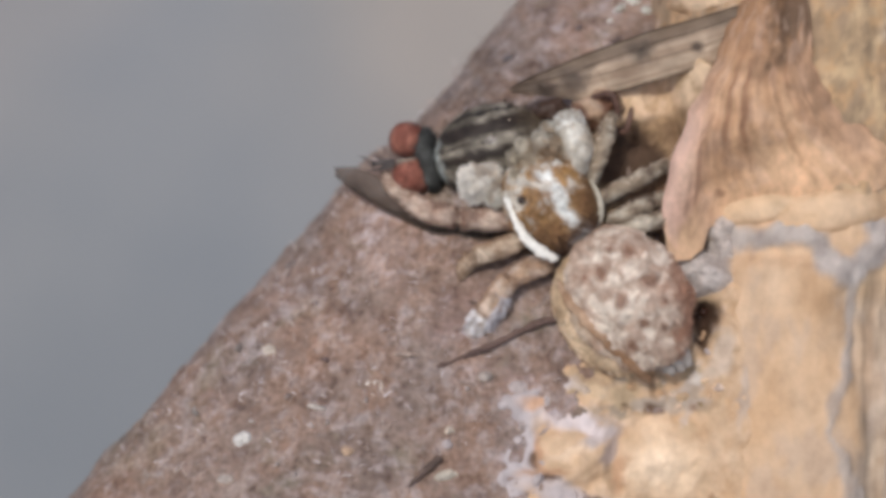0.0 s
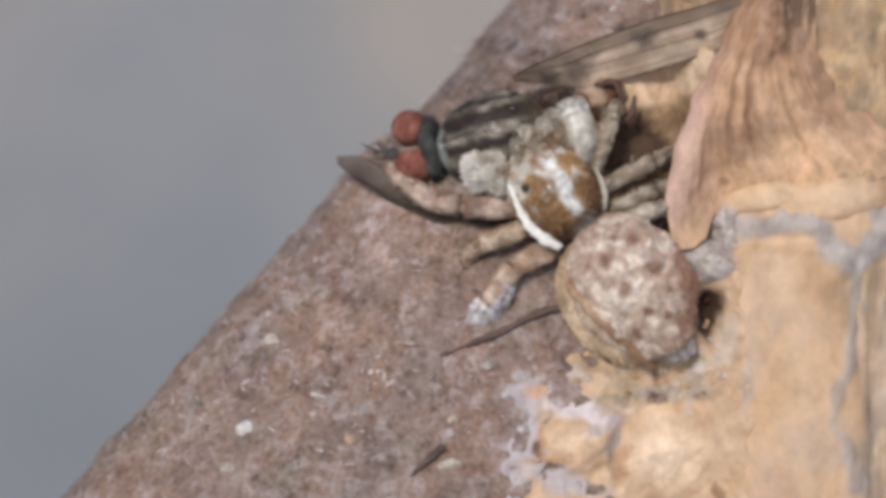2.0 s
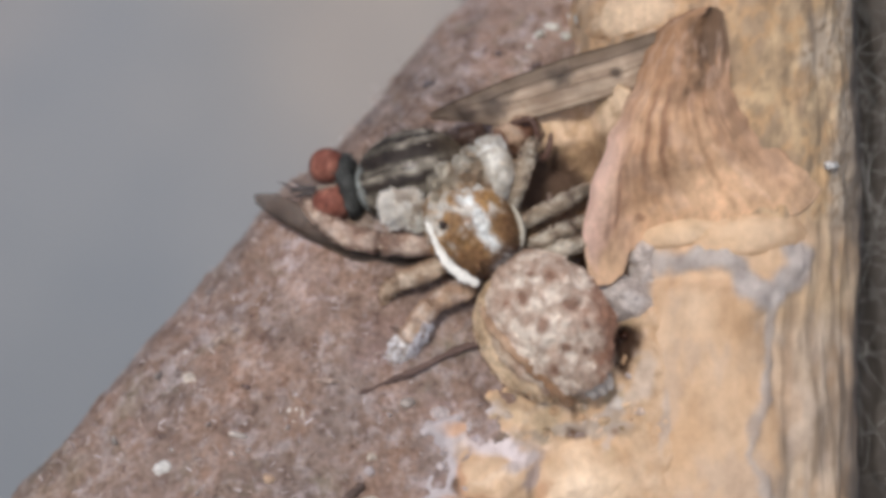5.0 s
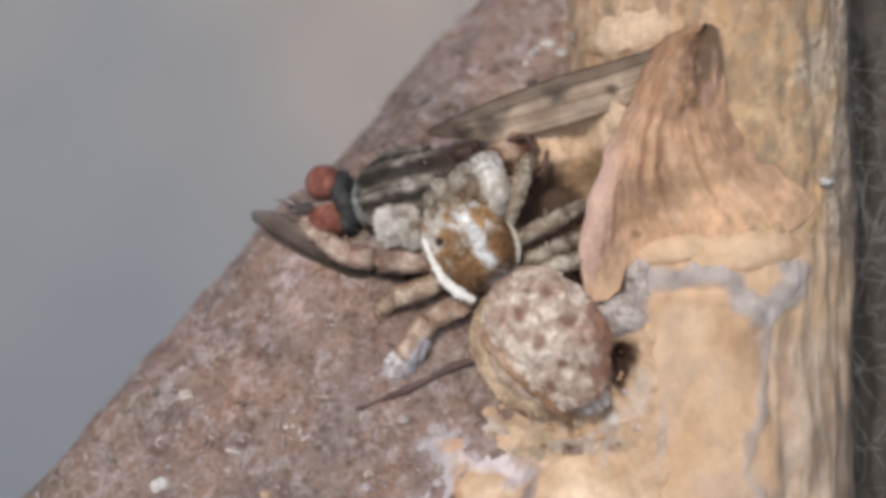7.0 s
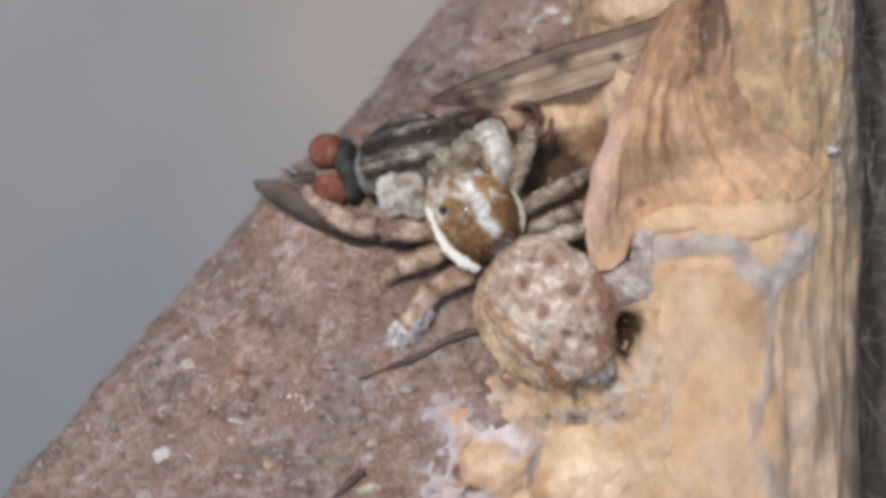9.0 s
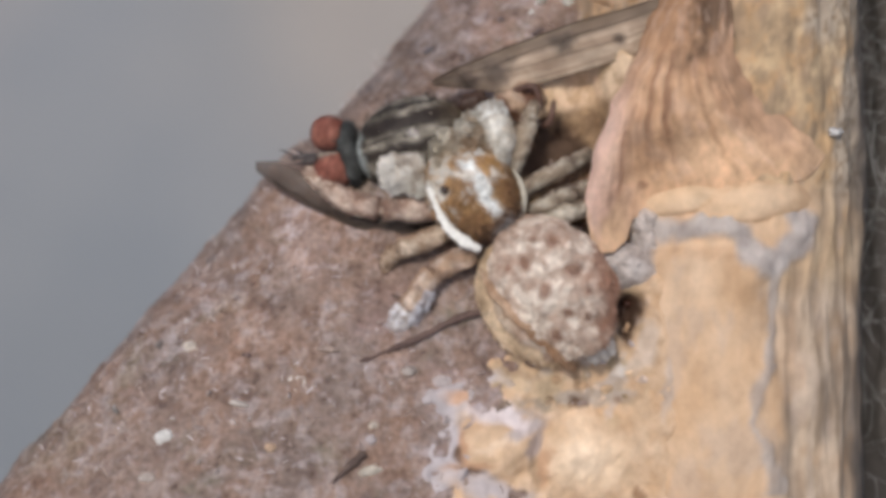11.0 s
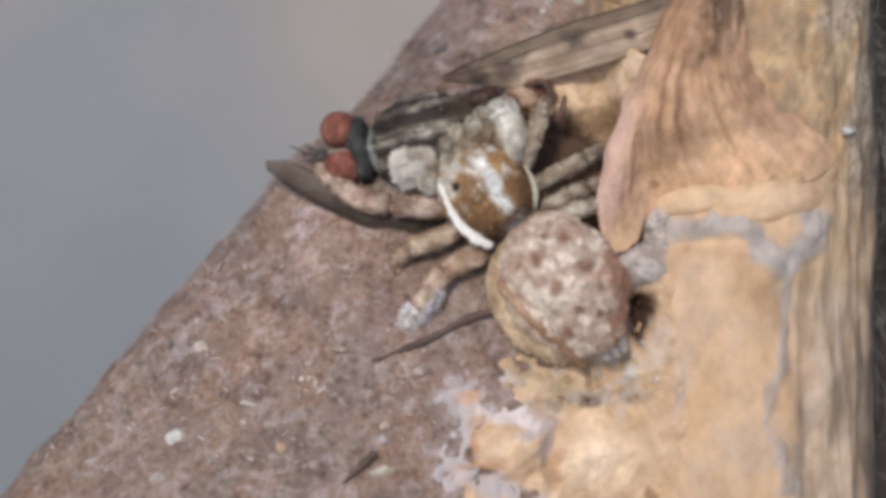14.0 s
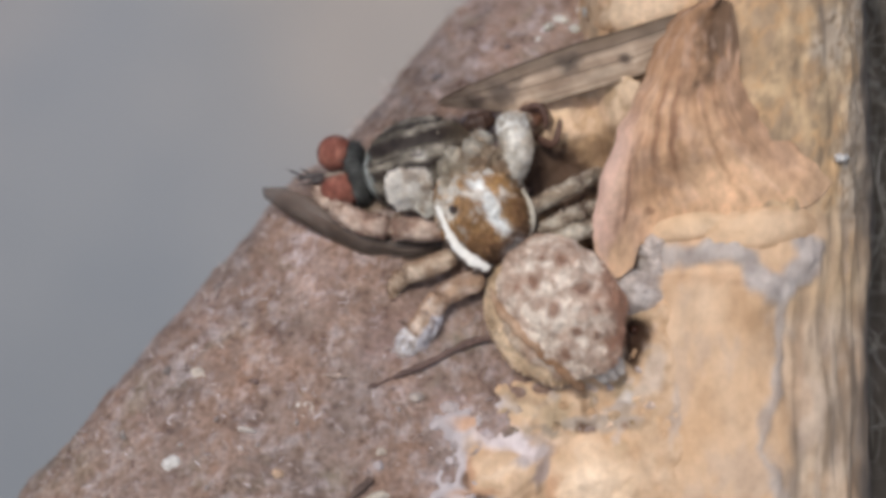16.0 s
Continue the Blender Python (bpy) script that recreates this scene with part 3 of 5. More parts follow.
def fork_mesh():
    """One lumpy skin of bared wood between branch and stem, that dies into both."""
    step, x0, y0, x1, y1 = 4.2, 840, 486, 1360, 1050
    cols, rows = int((x1 - x0) / step), int((y1 - y0) / step)

    def put(i, j):
        x, y = x0 + j * step, y0 + i * step
        p = rest(x, y, 0.0, True)
        n, m = fbm(p, 1.1, 4, 3.0), fbm(p, 2.6, 4, 8.0)
        keep = smooth(-16, 12, x - curve_at(FORK_LEFT, y) + 34 * fbm(p, 1.0, 4, 13.0)) * smooth(1345, 1285, x + 26 * fbm(p, 0.6, 3, 19.0)) * smooth(500, 545, y + 20 * n) * smooth(1045, 1020, y)
        p.z += keep * (0.07 + 0.13 * n + 0.06 * m + 0.03 * fbm(p, 6.5, 3, 3.0)) - (1 - keep) * 0.4
        c = mix(mix(TAN, OLIVE, 0.12), TAN2, min(1, max(0, 0.5 + 0.9 * n + 0.4 * m)))
        wild = smooth(800, 740, y + 40 * n) * smooth(1290, 1230, x)   # weathered above, clean wood below
        c = mix(c, (0.36, 0.27, 0.17), wild * 0.8 * smooth(0.0, 0.35, fbm(p, 1.5, 4, 24.0)))
        c = mix(c, (0.48, 0.41, 0.37), wild * 0.7 * smooth(0.08, 0.38, fbm(p, 1.9, 4, 44.0)))
        inside = x - curve_at(FORK_LEFT, y)
        c = mix(c, LILAC, 0.95 * smooth(46, 14, inside + 40 * m) * smooth(690, 715, y))
        wx, wy = x + 16 * fbm(p, 1.1, 4, 61.0), y + 16 * fbm(p, 1.1, 4, 67.0)
        for sx, sy, rx, ry, turn, tone, much in STREAKS:
            dx, dy, ct, st = wx - sx, wy - sy, math.cos(radians(turn)), math.sin(radians(turn))
            d = math.hypot((dx * ct + dy * st) / rx, (dy * ct - dx * st) / ry)
            if d < 1.4:
                k = much * (1 - smooth(0.5, 1.3, d))
                c = mix(c, tone, k)
                p.z -= 0.16 * k if tone is EARTH else 0.4 * (1 - smooth(0.15, 0.85, d)) if tone is DEN_SHADE else 0.0
        return p, c
    return Soup().grid(rows, cols, put)


part("fork_wood", fork_mesh(), WOOD, branch, "tan bared wood in the fork with lilac crust and dark pits")
part("wood_knob", pad(Soup(), 1248, 8, 98, 46, -14, 0.12, (TAN2, BRIGHT, TAN), 12.7, 34, 110, 0.25, 0.25, True, 0.75, 0.3), KNOTTY, branch, "bright bared wood beside the husk tip")
WING_LINE = [(1000, 212), (1065, 194), (1160, 168), (1245, 142), (1325, 104), (1345, 96)]
WOOD_END = [(60, 1296), (100, 1270), (150, 1246), (184, 1238), (240, 1214), (313, 1185), (394, 1167), (460, 1160)]   # it ends under the husk


def upper_wood_mesh():
    """Bared wood under the fly's wing: bright by the wing, painted shade below it, darkest where the spider's legs
    reach in.
    """
    step, x0, y0, x1, y1 = 4.2, 990, 70, 1340, 450

    def put(i, j):
        x, y = x0 + j * step, y0 + i * step
        p = rest(x, y)
        n, m = fbm(p, 1.1, 4, 53.0), fbm(p, 2.6, 4, 58.0)
        t = y - curve_at(WING_LINE, x) + 16 * n
        shaded_dip = 1 - smooth(0.35, 1.25, math.hypot((x - 1092) / 76, (y - 312) / 66) + 0.25 * n)
        near = smooth(1170, 1250, x)
        keep = smooth(996, 1040, x + 20 * n) * smooth(-60 + 46 * near, -20 + 34 * near, t) * smooth(448, 415, y + 10 * n) * smooth(18, -16, x - curve_at(WOOD_END, y))
        p.z += keep * (0.95 - 0.35 * smooth(50, 140, t) - 0.55 * shaded_dip + 0.10 * n + 0.05 * m + 0.03 * fbm(p, 6.5, 3, 3.0)) - (1 - keep) * 0.35
        c = mix(TAN2, BRIGHT, min(1, max(0, 0.5 + 1.2 * n + 0.6 * m)))
        c = mix(c, (0.44, 0.29, 0.165), 0.6 * smooth(0.12, 0.4, fbm(p, 2.0, 4, 71.0)))
        # olive, red-brown and near-black tones put the shade below the wing into the pigment
        c = mix(c, mix((0.20, 0.125, 0.072), (0.34, 0.225, 0.13), min(1, max(0, 0.5 + 1.2 * m))), smooth(40, 80, t))
        c = mix(c, (0.20, 0.11, 0.065), 0.85 * (1 - smooth(0.4, 1.2, math.hypot((x - 1152) / 62, (y - 380) / 42) + 0.3 * n)))
        return p, mix(c, (0.075, 0.045, 0.03), 0.95 * smooth(0.1, 0.6, shaded_dip))
    return Soup().grid(int((y1 - y0) / step), int((x1 - x0) / step), put)


part("bared_wood", upper_wood_mesh(), WOOD, branch, "bright tan bared wood under the wing with shade painted below it")
random.seed(21)
for x0, x1, y0, y1, count, tones in ((1010, 1260, 690, 775, 16, (TAN, TAN2, OLIVE, (0.50, 0.41, 0.34))), (1180, 1275, 620, 715, 8, (TAN2, BRIGHT, (0.46, 0.40, 0.39))), (900, 950, 710, 900, 7, (LILAC, (0.46, 0.40, 0.39)))):
    for _ in range(count):
        a, c = random.choice(tones), random.choice(tones)
        r = random.uniform(9, 22)
        chip = pad(Soup(), random.uniform(x0, x1), random.uniform(y0, y1), r, r * random.uniform(0.4, 0.9), random.uniform(0, 180), random.uniform(0.06, 0.12), (a, mix(a, c, 0.5), c), random.uniform(0, 40), 9, 24, 0.2, 0.6, True)
        part("flake", chip, CRUST, branch)

# ---- dry husk on the node ----
HUSK_LEFT = [(0.0, 1368), (0.015, 1344), (0.05, 1309), (0.10, 1284), (0.19, 1266), (0.27, 1253), (0.39, 1228), (0.5, 1200), (0.7, 1168), (0.85, 1155), (1.0, 1164)]
HUSK_RIGHT = [(0.0, 1398), (0.03, 1410), (0.2, 1417), (0.42, 1420), (0.52, 1434), (0.617, 1456), (0.72, 1488), (0.816, 1524), (0.92, 1562), (1.0, 1584)]
HUSK_FOOT = [(0.0, 468), (0.06, 482), (0.12, 491), (0.20, 489), (0.25, 474), (0.285, 430), (0.33, 412), (0.5, 394), (0.75, 368), (1.0, 322)]


def husk_place(s, q):
    """A place on the husk: s from its tip to its foot, q across."""
    x0, x1 = curve_at(HUSK_LEFT, s), curve_at(HUSK_RIGHT, s)
    y = -4 + (curve_at(HUSK_FOOT, q) + 4) * s
    a = math.pi * (q - 0.5)
    x = (x0 + x1) / 2 + (x1 - x0) / 2 * math.sin(a)
    deep = (x1 - x0) / 2 / UNIT * (0.55 - 0.28 * smooth(0.35, 1.0, s))
    w = -0.4 + 0.9 * smooth(0, 0.14, s) + 0.5 * smooth(0.1, 0.5, s) + deep * math.cos(a) - smooth(0.55, 1.0, s) * (0.32 + 0.48 * math.cos(a))
    pleat = 0.008 * math.cos(q * 58 + 5 * fbm((q * 4, s * 1.2, 0), 1.0, 2, 2.0)) * smooth(0.05, 0.3, s) * (1 - smooth(0.6, 0.9, s))
    if s < 0.6:   # its neck hugs the stem, raised to the left of the painted cleft beside the tip
        w += (max(w, rest(x, y, 0.32 + 0.35 * smooth(0.0, 0.25, q) * smooth(0.66, 0.5, q), True).z) - w) * (1 - smooth(0.3, 0.6, s))
    w += pleat + 0.16 * fbm((x * 0.008, y * 0.008, 0), 1.0, 4, 3.0)
    if s > 0.6:   # its foot grows into the stem
        w += (rest(x, y, 0.26 - 0.12 * smooth(0.7, 1.0, q) - 0.30 * smooth(0.86, 1.0, s) * smooth(0.22, 0.34, q), True).z - w) * smooth(0.62, 1.0, s) * smooth(0.03, 0.42, q)
    return at(x, y, w)


VEINS = ((0.24, 0.42, 0.66, 0.034), (0.31, 0.50, 0.80, 0.040), (0.375, 0.30, 0.80, 0.080), (0.455, 0.32, 0.84, 0.085), (0.52, 0.30, 0.60, 0.040), (0.60, 0.34, 0.66, 0.050), (0.68, 0.40, 0.68, 0.040), (0.77, 0.45, 0.72, 0.034))


def husk_mesh():
    soup = Soup()
    rows, cols = 90, 130

    def put(i, j):
        s, q = i / (rows - 1), j / (cols - 1)
        p = husk_place(s, q)
        c = mix((0.46, 0.272, 0.155), (0.65, 0.41, 0.25), min(1, max(0, 0.5 + 0.8 * fbm((q * 9, s * 6, 0), 1.0, 5, 4.0) + 1.0 * fbm((q * 40, s * 3, 0), 1.0, 3, 14.0))))
        c = mix(c, (0.38, 0.205, 0.12), 0.4 * smooth(0.1, 0.45, fbm((q * 16, s * 2.5, 0), 1.0, 3, 8.0)) * (1 - smooth(0.6, 0.95, s)))
        c = mix(c, (0.64, 0.435, 0.36), 0.9 * smooth(0.38, 0.10, q) * smooth(0.25, 0.55, s))
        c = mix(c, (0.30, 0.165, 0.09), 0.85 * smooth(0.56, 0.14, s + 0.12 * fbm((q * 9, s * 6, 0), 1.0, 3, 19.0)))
        # the cleft beside the tip is shade painted on the right of the neck
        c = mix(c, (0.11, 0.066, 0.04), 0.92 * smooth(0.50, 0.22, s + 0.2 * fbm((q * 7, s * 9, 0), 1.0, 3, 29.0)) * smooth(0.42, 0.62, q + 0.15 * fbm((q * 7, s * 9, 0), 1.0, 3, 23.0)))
        c = mix(c, (0.66, 0.455, 0.295), 0.4 * smooth(0.66, 0.9, s + 0.2 * fbm((q * 9, s * 6, 0), 1.0, 3, 5.0)) * smooth(0.2, 0.4, q))
        c = mix(c, (0.60, 0.44, 0.35), 0.25 * smooth(0.05, 0.4, fbm((q * 12, s * 8, 0), 1.0, 4, 15.0)))
        c = mix(c, (0.60, 0.40, 0.245), 0.8 * smooth(0.86, 0.95, s + 0.1 * fbm((q * 9, s * 6, 0), 1.0, 3, 6.0)) * smooth(0.30, 0.24, q))
        c = mix(c, (0.40, 0.245, 0.155), 0.7 * smooth(0.68, 0.84, q + 0.06 * fbm((q * 9, s * 6, 0), 1.0, 3, 9.0)) * smooth(1.0, 0.8, s) * smooth(0.2, 0.42, s))
        for vein, s0, s1, r in VEINS:
            d = abs(q - vein - 0.012 * fbm((vein * 9, s * 3, 0), 1.0, 2, 1.0))
            c = mix(c, (0.27, 0.145, 0.085), ((0.95 if r >= 0.08 else 0.45) + 0.5 * fbm((vein * 30, s * 9, 0), 1.0, 3, 7.0)) * (1 - smooth(0.1, 1.0, d / (0.36 * r * max(0.35, 1 + 0.8 * fbm((vein * 50, s * 7, 0), 1.0, 2, 3.0))))) * smooth(s0 - 0.05, s0 + 0.1, s) * (1 - smooth(s1 - 0.25, s1 + 0.1, s)))
        c = mix(c, (0.22, 0.12, 0.075), 0.7 * (1 - smooth(0.5, 1.1, math.hypot((q - 0.335) / 0.022, (s - 0.90) / 0.022))))
        return p, c
    return soup.grid(rows, cols, put)


husk = base("husk", at(1390, 250, 1.0))
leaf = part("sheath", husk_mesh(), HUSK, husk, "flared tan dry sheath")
for q, s0, s1, r in VEINS:
    line = [husk_place(s0 + (s1 - s0) * k / 12, q + 0.012 * fbm((q * 9, (s0 + (s1 - s0) * k / 12) * 3, 0), 1.0, 2, 1.0)) for k in range(13)]
    if r > 0.045:
        part("vein", Soup().tube(line, [min(r, 0.045) * (0.06 + 0.14 * math.sin(math.pi * (k + 0.6) / 13.2)) for k in range(13)], (0.33, 0.185, 0.11), 6, rough=0.02, flat=0.7, steps=3), HUSK, husk, "dark brown vein")
solid = leaf.modifiers.new("thick", "SOLIDIFY")
solid.thickness, solid.offset = 0.00004, -1
tagged(husk, "flared papery tan husk with brown veins on the stem", "husk")


def ribbon(line, wide, high, tones, seed):
    """A continuous lumpy band that runs along a line of the plan."""
    across, steps = 22, 16 * (len(line) - 1)

    def spot(t):
        k = min(int(t), len(line) - 2)
        f = t - k
        p0, p1, p2, p3 = (Vector(line[min(max(n, 0), len(line) - 1)]) for n in (k - 1, k, k + 1, k + 2))
        return 0.5 * (2 * p1 + (p2 - p0) * f + (2 * p0 - 5 * p1 + 4 * p2 - p3) * f * f + (3 * p1 - p0 - 3 * p2 + p3) * f ** 3)

    def put(i, j):
        t, r = i / steps * (len(line) - 1), 2 * j / (across - 1) - 1
        c, d = spot(t), spot(min(t + 0.1, len(line) - 1)) - spot(max(t - 0.1, 0))
        d.normalize()
        end = smooth(0, 0.25, t) * smooth(len(line) - 1, len(line) - 1.25, t)
        k = r * wide * (0.35 + 0.65 * end) * (1 + 0.4 * fbm((c.x * 0.03, c.y * 0.03, 3.0 * (r > 0)), 1.0, 4, seed))
        p = rest(c.x - d.y * k, c.y + d.x * k, (high + 0.15) * (1 - abs(r) ** 2.5) * (0.5 + 0.5 * end) - 0.15)
        n = fbm(p, 1.5, 4, seed)
        p.z += (0.08 * n + 0.07 * fbm(p, 3.4, 3, seed + 2) + 0.04 * fbm(p, 8.0, 2, seed)) * (1 - r ** 6)
        tone = mix(mix(tones[0], tones[1], min(1, max(0, 0.5 + 0.9 * fbm(p, 1.4, 4, seed + 5)))), tones[2], 0.8 * smooth(0.55, 1.0, abs(r) + 0.5 * n))
        return p, tone
    return Soup().grid(steps + 1, across, put)


ASH = ((0.35, 0.305, 0.28), (0.54, 0.485, 0.455), (0.50, 0.40, 0.32))
for x, y, rx, ry, turn, high, seed in ((1254, 430, 34, 30, 10, 0.40, 2.6), (1258, 480, 34, 54, 6, 0.34, 3.9), (1246, 530, 32, 36, 12, 0.32, 6.2)):
    part("crust", pad(Soup(), x, y, rx, ry, turn, high, ASH, seed, ragged=0.45, bumpy=0.9, flat=2.6), CRUST, stem, "lumpy grey crust at the foot of the husk")
part("crust", ribbon([(1262, 506), (1216, 516), (1176, 500), (1150, 486)], 30, 0.34, ASH, 7.7), CRUST, stem, "lumpy grey crust beside the abdomen")
part("crust", pad(Soup(), 1206, 504, 70, 50, 14, 0.62, ((0.41, 0.365, 0.345), (0.54, 0.49, 0.465), (0.43, 0.375, 0.345)), 7.7, over=True, ragged=0.5, bumpy=0.9, flat=3), CRUST, stem, "pale grey crust between husk and abdomen")
part("swelling", pad(Soup(), 1318, 396, 105, 34, -8, 0.22, ((0.60, 0.43, 0.28), (0.68, 0.50, 0.34), TAN), 5.3, ragged=0.1, bumpy=0.2), WOOD, stem, "tan swelling under the foot of the husk")
part("swelling", pad(Soup(), 1446, 402, 118, 46, -6, 0.26, ((0.60, 0.42, 0.27), (0.68, 0.49, 0.33), TAN), 3.3, ragged=0.1, bumpy=0.2), WOOD, stem, "rounded tan swelling under the husk")

# ---- dark trunk behind ----
def trunk_place(a, v, out=0.0):
    n = Vector((math.sin(a), 0, math.cos(a)))
    p = Vector((27.0 + 12.5 * n.x, v, -14 + 9.0 * n.z))
    return p + n * (0.7 * fbm(p, 0.3, 4, 3.0) + out)


TRUNK_V = [-905 + 35.0 * i for i in range(25)] + [-60 + 0.75 * i for i in range(160)] + [80 + 40.0 * i for i in range(7)]
# a trunk added for the dark strip; its near-black pigment stands for shade
trunk = base("dark_trunk", (27, 0, -14))
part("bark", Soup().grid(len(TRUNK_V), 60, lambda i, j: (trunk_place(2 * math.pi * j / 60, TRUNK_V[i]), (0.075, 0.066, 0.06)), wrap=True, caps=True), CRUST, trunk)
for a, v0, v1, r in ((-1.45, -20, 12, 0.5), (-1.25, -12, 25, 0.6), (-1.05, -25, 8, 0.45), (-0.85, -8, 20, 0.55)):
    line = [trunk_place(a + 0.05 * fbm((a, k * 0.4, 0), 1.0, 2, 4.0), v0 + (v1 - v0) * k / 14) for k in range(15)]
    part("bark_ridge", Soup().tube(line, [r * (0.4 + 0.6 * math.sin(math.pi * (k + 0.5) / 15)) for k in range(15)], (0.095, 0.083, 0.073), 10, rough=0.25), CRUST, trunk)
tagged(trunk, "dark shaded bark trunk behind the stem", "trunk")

# ---- the spider ----
BROWN, DARK, CREAM, WHITE = (0.19, 0.10, 0.045), (0.075, 0.04, 0.025), (0.56, 0.47, 0.38), (0.88, 0.87, 0.84)
HEADING = Vector((-0.64, 0.77, 0.06))
spider = base("spider", at(985, 430, 0.6))


def shell_colour(q, p):
    n, m = fbm(p, 1.3, 4, 2.0), fbm(p, 3.2, 3, 6.0)
    c = mix(BROWN, (0.34, 0.20, 0.085), min(1, max(0, 0.45 + 1.1 * n)))
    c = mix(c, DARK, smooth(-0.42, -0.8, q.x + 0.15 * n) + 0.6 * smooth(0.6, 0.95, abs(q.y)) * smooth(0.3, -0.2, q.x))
    band = 1 - smooth(0.10, 0.24, abs(q.y - 0.16 - 0.10 * q.x + 0.16 * n + 0.05 * m))
    c = mix(c, (0.70, 0.71, 0.69), band * smooth(-0.62, -0.45, q.x) * (1 - smooth(0.55, 0.8, q.x)))
    c = mix(c, mix((0.30, 0.20, 0.12), (0.52, 0.49, 0.44), smooth(-0.1, 0.2, n + m)), smooth(0.30, 0.65, q.x + 0.6 * m) * 0.9)
    c = mix(c, (0.54, 0.52, 0.48), 0.7 * smooth(0.14, 0.3, m) * smooth(-0.3, 0.2, q.x))
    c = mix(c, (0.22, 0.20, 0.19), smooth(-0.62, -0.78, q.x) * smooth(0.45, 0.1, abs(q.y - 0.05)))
    return c


def shell_shape(s):
    return 1.0 + 0.06 * s - 0.10 * s * s


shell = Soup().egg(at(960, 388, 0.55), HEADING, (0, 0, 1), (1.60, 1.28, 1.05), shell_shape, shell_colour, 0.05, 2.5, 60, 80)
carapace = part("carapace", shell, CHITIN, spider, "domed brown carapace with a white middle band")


def tint_near(soup_base, spread=0.15):
    """Hair takes the pigment of the skin nearest to it."""
    grid = {}
    for v, c in zip(soup_base.v, soup_base.c):
        grid.setdefault(tuple(int(k * 6) for k in v), c)

    def colour(p):
        c = grid.get(tuple(int(k * 6) for k in p), CREAM)
        k = 1 + random.uniform(-spread, spread * 1.6)
        return tuple(min(1.0, x * k) for x in c)
    return colour


part("down", Soup().fuzz(shell, 2600, 0.18, 0.035, tint_near(shell, 0.4), lean=HEADING * -1.6, keep=lambda p, n: n.z > -0.1), HAIR, carapace)
stripe = Soup().tube([at(880, 376, 1.15), at(891, 402, 1.15), at(904, 430, 1.15), at(922, 455, 1.1), at(944, 473, 1.05), at(972, 487, 0.9)], [0.07, 0.09, 0.11, 0.14, 0.16, 0.08], (0.88, 0.86, 0.81), 12, rough=0.025, flat=0.8)
margin = part("margin", stripe, HAIR, carapace, "bright white hairy edge stripe")
part("down", Soup().fuzz(stripe, 160, 0.10, 0.03, lambda p: random.choice(((0.88, 0.87, 0.84), (0.74, 0.72, 0.67))), lean=HEADING * -1.6, keep=lambda p, n: n.z > -0.3), HAIR, carapace)
stripe2 = Soup().tube([at(1030, 345, 0.7), at(1046, 380, 0.7), at(1047, 412, 0.65), at(1036, 440, 0.6)], [0.05, 0.10, 0.11, 0.06], (0.50, 0.46, 0.38), 10, rough=0.02)
part("margin", stripe2, HAIR, carapace, "pale hairy edge stripe")
for x, y, w, r in ((909, 382, 1.42, 0.13),):
    part("eye", Soup().egg(at(x, y, w), (0, 0, 1), (0, 1, 0), (r, r, r), colour=(0.035, 0.02, 0.014), rings=14, sides=18), GLOSS, carapace, "small glossy black eye")

waist = Soup().egg(at(1010, 448, 0.35), (0.55, -0.83, 0), (0, 0, 1), (0.5, 0.42, 0.45), colour=(0.10, 0.09, 0.085), rough=0.05, rings=20, sides=24)
part("waist", waist, SKIN, spider, "dark grey narrow waist")
part("down", Soup().fuzz(waist, 160, 0.28, 0.03, lambda p: random.choice(((0.5, 0.5, 0.48), (0.2, 0.18, 0.16))), lean=(0.2, 0.6, 0.6)), HAIR, spider)

TAIL = Vector((0.55, -0.835, 0.02))
BACK_AT = at(1097, 554, 0.95)
MARKS = ((1046, 511, 15), (1098, 472, 14), (1138, 522, 16), (1085, 559, 14), (1062, 470, 7), (1125, 600, 9), (1160, 606, 9), (1105, 640, 8), (1020, 520, 7), (1160, 560, 8))


def cells(p, scale):
    """Distance from the seams of a cell pattern, and the cell's own shade."""
    near, spots = noise.voronoi(Vector(p) * scale)
    return near[1] - near[0], noise.cell(spots[0] * 7.3)


def back_colour(q, p):
    x, y = plan_of(p)
    n, m, k = fbm(p, 1.5, 4, 1.0), fbm(p, 2.6, 3, 4.0), fbm(p, 0.6, 2, 9.0)
    seam, shade = cells(p + Vector((0.25 * fbm(p, 1.6, 3, 2.0), 0.25 * fbm(p, 1.6, 3, 5.0), 0)), 1.9)
    c = mix((0.40, 0.30, 0.24), (0.73, 0.645, 0.555), min(1, max(0, 0.5 + 0.7 * shade + 0.9 * n)))
    c = mix(c, (0.33, 0.22, 0.165), 0.75 * (1 - smooth(0.05, 0.30, seam + 0.25 * m)) * smooth(-0.25, 0.2, n + 0.5 * k))
    c = mix(c, (0.31, 0.195, 0.14), 0.55 * smooth(0.08, 0.30, m + 0.15 * k))
    c = mix(c, (0.42, 0.27, 0.20), 0.45 * smooth(0.15, 0.7, q.y * -1 + 0.3 * n) * smooth(-0.3, 0.4, q.x))
    c = mix(c, (0.25, 0.115, 0.07), smooth(0.50, 0.95, q.x * 0.6 - q.y * 0.9 + 0.2 * m) * 0.7)
    c = mix(c, (0.40, 0.30, 0.21), 0.6 * smooth(0.72, 0.95, q.y + 0.15 * n))
    for mx, my, r in MARKS:
        d = math.hypot(x - mx, y - my) / r
        c = mix(c, (0.19, 0.095, 0.06), 0.85 * (1 - smooth(0.5, 1.35, d + 0.6 * m)))
    return c


def back_shape(s):
    return 1.0 + 0.02 * s - 0.03 * s * s


